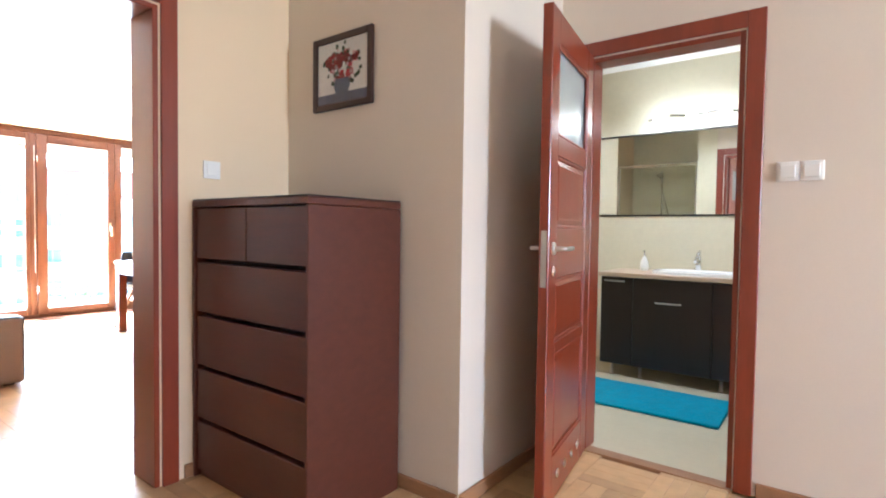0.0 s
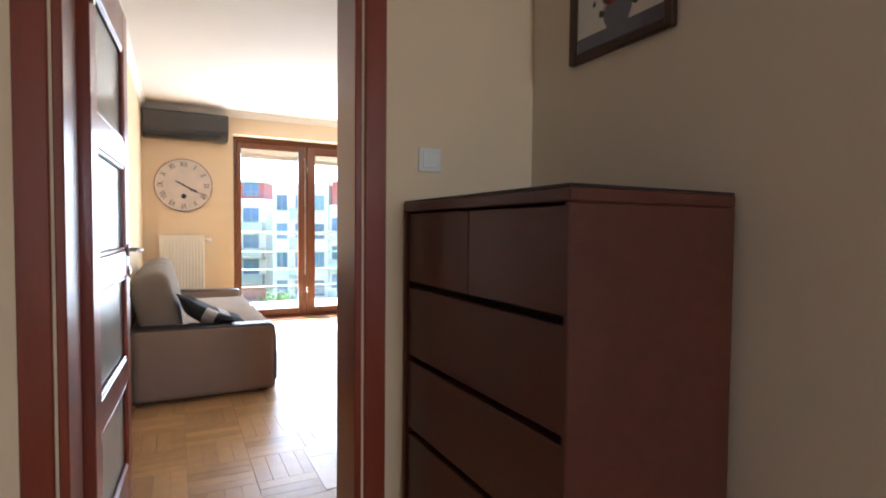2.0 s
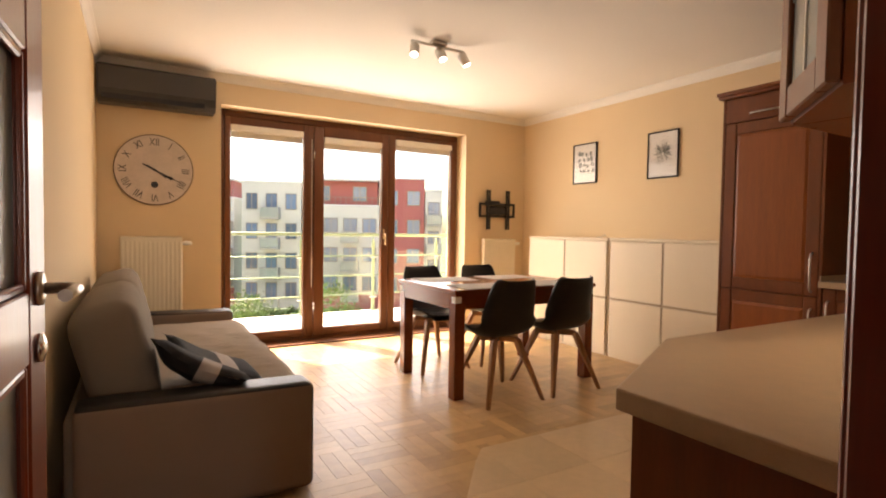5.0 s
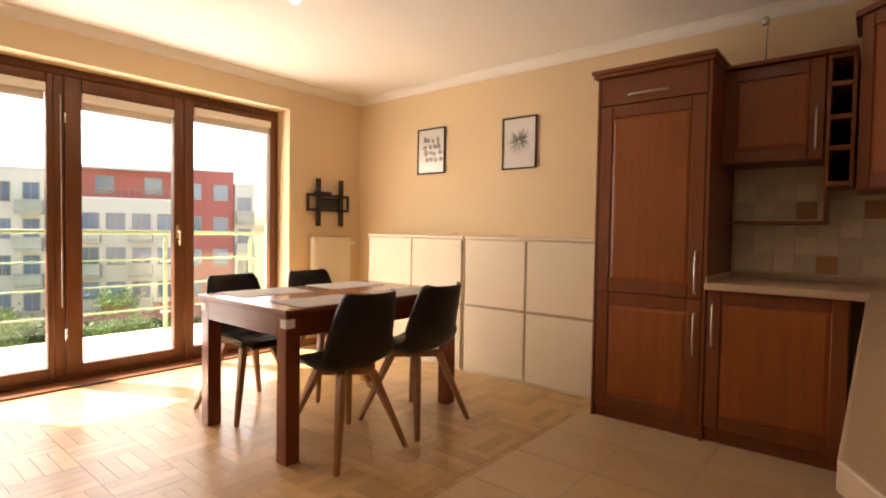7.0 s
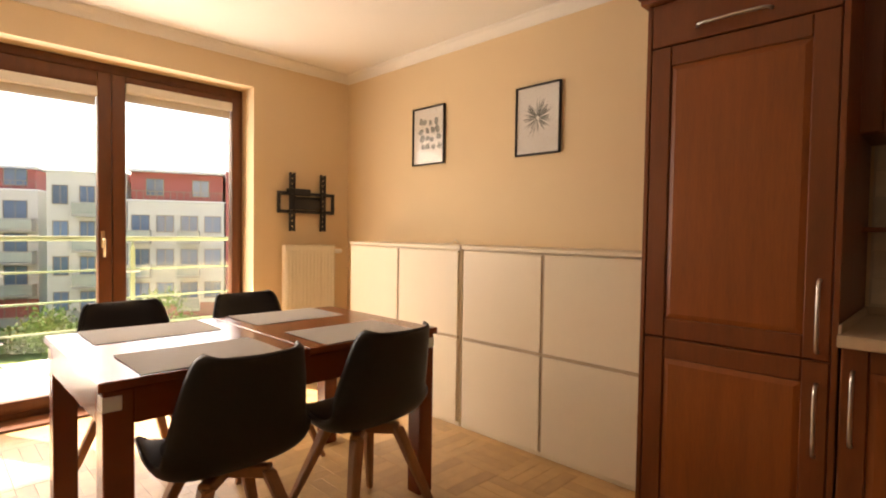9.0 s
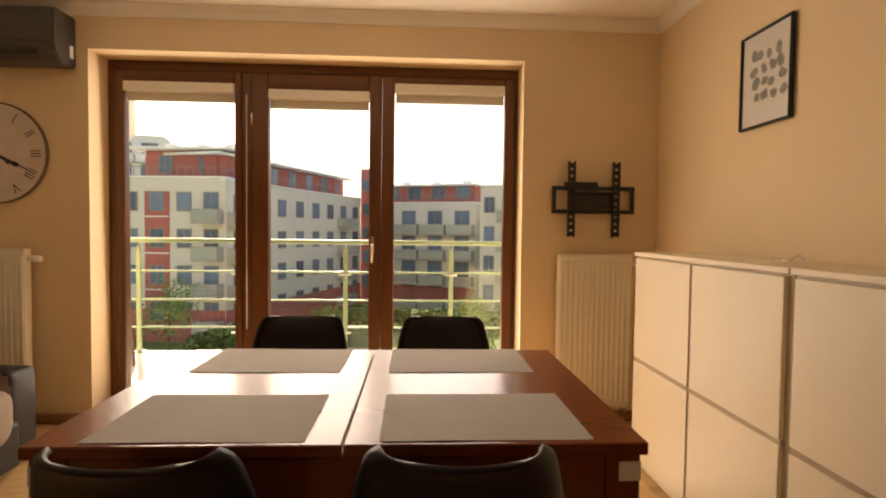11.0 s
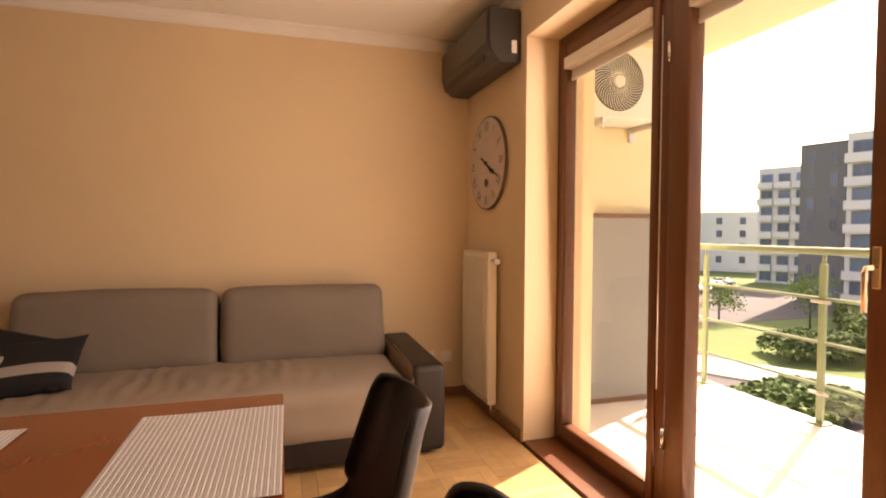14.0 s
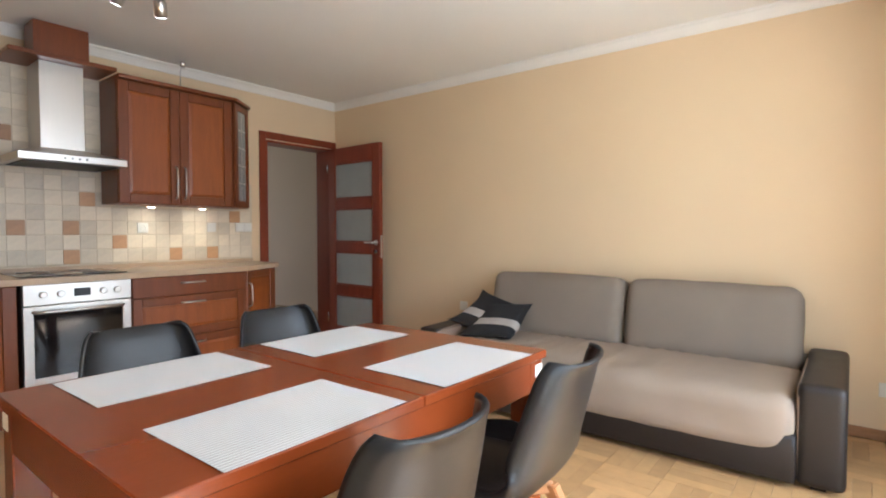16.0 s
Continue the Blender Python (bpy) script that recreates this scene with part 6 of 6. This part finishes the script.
def hedge(name, x, y, lx, ly, h, turn, seed, label, count=2600):
    rnd = random.Random(seed)
    verts, faces = [], []
    for _ in range(count):
        u, v = rnd.uniform(-1, 1), rnd.uniform(-1, 1)
        top = h * (1 - 0.35 * (u ** 6 + v ** 6)) * (1 + 0.12 * noise.noise(Vector((u * lx * 0.6, v * ly * 0.6, seed))))
        c = Vector((u * lx / 2, v * ly / 2, rnd.random() ** 0.4 * top))
        s = rnd.uniform(0.09, 0.2)
        q = Euler((rnd.uniform(-0.9, 0.9), rnd.uniform(-0.9, 0.9), rnd.uniform(0, 6))).to_matrix()
        base = len(verts)
        verts += [c + q @ Vector(p) * s for p in ((-1, -0.6, 0), (1, -0.6, 0), (1, 0.6, 0.1), (-1, 0.6, 0.1))]
        faces.append((base, base + 1, base + 2, base + 3))
    me = bpy.data.meshes.new(name)
    me.from_pydata(verts, [], faces)
    me.materials.append(HEDGE)
    o = tagged(new(name, me), label, "hedge", kind="stuff")
    o.matrix_world = pose(x, y, GZ, 0, 0, turn)


tree(pose(-42.6, -14.2, GZ), 5.2, 1.9, "bright leafy tree before the cream block", 1)
tree(pose(-41.0, 8.0, GZ), 4.2, 1.6, "small leafy tree before the blocks", 2)
tree(pose(-42.0, 14.5, GZ), 4.6, 1.6, "leafy tree beside the lane", 3)
tree(pose(-44.5, -3.0, GZ), 3.2, 1.3, "leafy tree before the cream block", 4)
tree(pose(-40.5, 12.0, GZ), 2.6, 1.3, "bright green bushy young tree by the lane", 5)
tree(pose(-55.0, -33.0, GZ), 5.0, 2.0, "leafy tree by the car park", 6)
tree(pose(-50.0, -39.0, GZ), 4.0, 2.0, "round leafy tree by the car park", 7)
hedge("hedge", -46.5, -6.0, 2.0, 16.0, 2.3, 35, 1, "dark hedge along the cream block", 5200)
hedge("hedge", -53.0, 6.0, 2.0, 22.0, 2.0, -9, 2, "dark hedge below the balconies", 5200)
hedge("hedge", -47.5, 20.0, 2.0, 16.0, 2.0, -22, 3, "hedge before the far wing", 4200)
hedge("shrub_mound", -32.0, -16.0, 7.0, 5.0, 1.3, 10, 4, "round clipped green shrubs on the lawn", 3600)
hedge("shrub_mound", -45.5, -23.8, 9.0, 4.5, 2.0, -25, 5, "low clipped green shrub mass", 3600)
hedge("conifer_row", -56.0, -30.0, 16.0, 1.4, 2.4, 40, 6, "row of small clipped conifers", 3600)
hedge("shrub_mound", -26.0, -15.0, 6.0, 3.0, 0.8, 30, 7, "low green planting by the path", 2600)
setting("yard_wall", boxes((-31.6, -6.0, GZ, -31.3, 12.0, GZ + 0.55), bevel=0.03), WHITEW, "low white garden wall", "wall")


def car(m, paint, label):
    c = thing("parked_car", m, label, "car", "cars in the car park")
    prof = [(-2.1, 0.35), (-2.1, 0.75), (-1.5, 0.85), (-0.9, 1.38), (0.7, 1.42), (1.5, 0.95), (2.05, 0.85), (2.1, 0.35)]
    bm = bmesh.new()
    e = [[bm.verts.new((x, y, z)) for x, z in prof] for y in (-0.85, 0.85)]
    n = len(prof)
    for i in range(n):
        bm.faces.new((e[0][i], e[0][(i + 1) % n], e[1][(i + 1) % n], e[1][i]))
    bm.faces.new(e[0])
    bm.faces.new(e[1][::-1])
    bmesh.ops.recalc_face_normals(bm, faces=bm.faces)
    bmesh.ops.bevel(bm, geom=bm.edges[:], offset=0.08, segments=2, affect="EDGES", clamp_overlap=True)
    part("body", bm, paint, c)
    part("side_glass", boxes((-0.85, -0.87, 0.92, 0.75, 0.87, 1.28)), FARGLASS, c)
    for x in (-1.3, 1.3):
        for y in (-0.8, 0.8):
            wl = part("wheel", moved(lathe([(0.31, -0.09), (0.33, -0.07), (0.33, 0.07), (0.31, 0.09)], 18, "y"), Matrix.Translation((x, y, 0.33))), BLACKP, c)
            part("rim", moved(lathe([(0.2, -0.1), (0.2, 0.1)], 14, "y"), Matrix.Translation((x, y, 0.33))), STEEL, wl)


for i in range(9):
    car(pose(-62 - 2.7 * i * 0.8, -58 - 2.7 * i * 0.45, GZ + 0.02, 0, 0, 118), CARP[(i * 2) % 3], ("silver hatchback parked on the lane", "dark hatchback parked on the lane", "white hatchback parked on the lane")[(0, 2, 1)[i % 3]])

# ---- floor pieces ----
def lay_floor():
    rnd = random.Random(21)
    fl = setting("floor_parquet", boxes((XW, YS, -0.0139, XK, YP, -0.0125), (XH, SY, -0.0139, EX, BY, -0.0125), (XK, DY0, -0.0139, XH, DY1, -0.0125)), JOINT, "oak mosaic parquet floor")
    sq, n = 0.28, 4
    strip = sq / n
    def plank_mesh(w, l):
        return link_mesh("plank", boxes((-w / 2 + 0.0004, -l / 2 + 0.0004, -0.0125, w / 2 - 0.0004, l / 2 - 0.0004, 0.0), bevel=0.0005), OAKP)
    me = plank_mesh(strip, sq)
    edge = [(-4.72, 2.60), (-4.60, 2.48), (-3.62, 1.66), (-3.16, 1.66), (-3.16, YP), (-4.72, YP)]   # tiled part of the kitchen
    def side(p, a, b):
        return (b[0] - a[0]) * (p[1] - a[1]) - (b[1] - a[1]) * (p[0] - a[0])
    def tiled(x, y):
        return all(side((x, y), edge[k], edge[(k + 1) % 6]) / math.dist(edge[k], edge[(k + 1) % 6]) > 0.145 for k in range(6))
    def room(x, y):
        if XW < x < XK and YS < y < YP:
            return not tiled(x, y) and not (y > 4.95 and x > -7.0) and not (XF + 0.12 < x and y > 1.9)
        if XK <= x <= XH and DY0 < y < DY1:
            return True
        return XH < x < EX and SY < y < BY and not (x < HX and y > HY)
    near, far = [], []
    i0, j0 = math.floor(XW / sq), math.floor(SY / sq)
    for i in range(i0, math.ceil(EX / sq)):
        for j in range(j0, math.ceil(YP / sq)):
            cx, cy = (i + 0.5) * sq, (j + 0.5) * sq
            for k in range(n):
                off = (k - (n - 1) / 2) * strip
                x, y, turn = (cx + off, cy, 0) if (i + j) % 2 else (cx, cy + off, 90)
                hx, hy = (strip / 2, sq / 2) if turn == 0 else (sq / 2, strip / 2)
                x0, x1, y0, y1 = x - hx, x + hx, y - hy, y + hy
                if not (room(x, y)):
                    continue
                # cut to the walls
                if x0 < XW: x0 = XW + 0.001
                if x < XK and x1 > XK and not DY0 < y < DY1: x1 = XK - 0.001
                if y0 < YS and x < XK: y0 = YS + 0.001
                full = abs((x1 - x0) - 2 * hx) < 1e-6 and abs((y1 - y0) - 2 * hy) < 1e-6
                centre = -6.3 < x < -3.4 and 1.45 < y < 4.6
                (near if full and centre else far).append((x0, y0, x1, y1, turn))
    near.sort(key=lambda r: abs((r[0] + r[2]) / 2 + 4.6) * 0.8 + abs((r[1] + r[3]) / 2 - 2.2))
    far += near[300:]
    for x0, y0, x1, y1, turn in near[:300]:
        ob = new("plank", me)
        ob.parent = fl
        ob.matrix_local = pose((x0 + x1) / 2, (y0 + y1) / 2, rnd.uniform(-0.0004, 0.0), rnd.uniform(-0.06, 0.06), rnd.uniform(-0.06, 0.06), turn)
    verts, faces = [], []
    for x0, y0, x1, y1, turn in far:
        b, z = len(verts), rnd.uniform(-0.0004, 0.0)
        g = 0.0004
        verts += [(x0 + g, y0 + g, -0.0125), (x1 - g, y0 + g, -0.0125), (x1 - g, y1 - g, -0.0125), (x0 + g, y1 - g, -0.0125), (x0 + 2 * g, y0 + 2 * g, z), (x1 - 2 * g, y0 + 2 * g, z), (x1 - 2 * g, y1 - 2 * g, z), (x0 + 2 * g, y1 - 2 * g, z)]
        faces += [(b + 4, b + 5, b + 6, b + 7)] + [(b + k, b + (k + 1) % 4, b + 4 + (k + 1) % 4, b + 4 + k) for k in range(4)]
    m2 = bpy.data.meshes.new("planks")
    m2.from_pydata(verts, [], faces)
    m2.materials.append(OAKPJ)
    o = tagged(new("planks", m2), "oak mosaic parquet strips", kind="stuff")
    o.parent = fl
    # kitchen tiles, cut along the slanting edge of the parquet
    kt = setting("floor_kitchen_tiles", prism(edge, -0.0124, 0.0008), GROUT, "sand-coloured kitchen floor tiles")
    size, g = 0.40, 0.0015
    x = -4.72
    while x < -3.16:
        y = 1.66 - 0.28
        while y < YP:
            poly = [(x + g, y + g), (x + size - g, y + g), (x + size - g, y + size - g), (x + g, y + size - g)]
            for k in range(6):
                a, b = edge[k], edge[(k + 1) % 6]
                out = []
                for p, q in zip(poly, poly[1:] + poly[:1]):
                    sp, sq_ = side(p, a, b), side(q, a, b)
                    if sp >= 0:
                        out.append(p)
                    if (sp >= 0) != (sq_ >= 0):
                        r = sp / (sp - sq_)
                        out.append((p[0] + r * (q[0] - p[0]), p[1] + r * (q[1] - p[1])))
                poly = out
                if len(poly) < 3:
                    break
            if len(poly) >= 3:
                cx, cy = sum(p[0] for p in poly) / len(poly), sum(p[1] for p in poly) / len(poly)
                ob = new("floor_tile", link_mesh("floor_tile", prism([(p[0] - cx, p[1] - cy) for p in poly], -0.011, 0.0), TILE))
                ob.parent = kt
                ob.matrix_local = pose(cx, cy, 0.0025)
            y += size
        x += size


lay_floor()
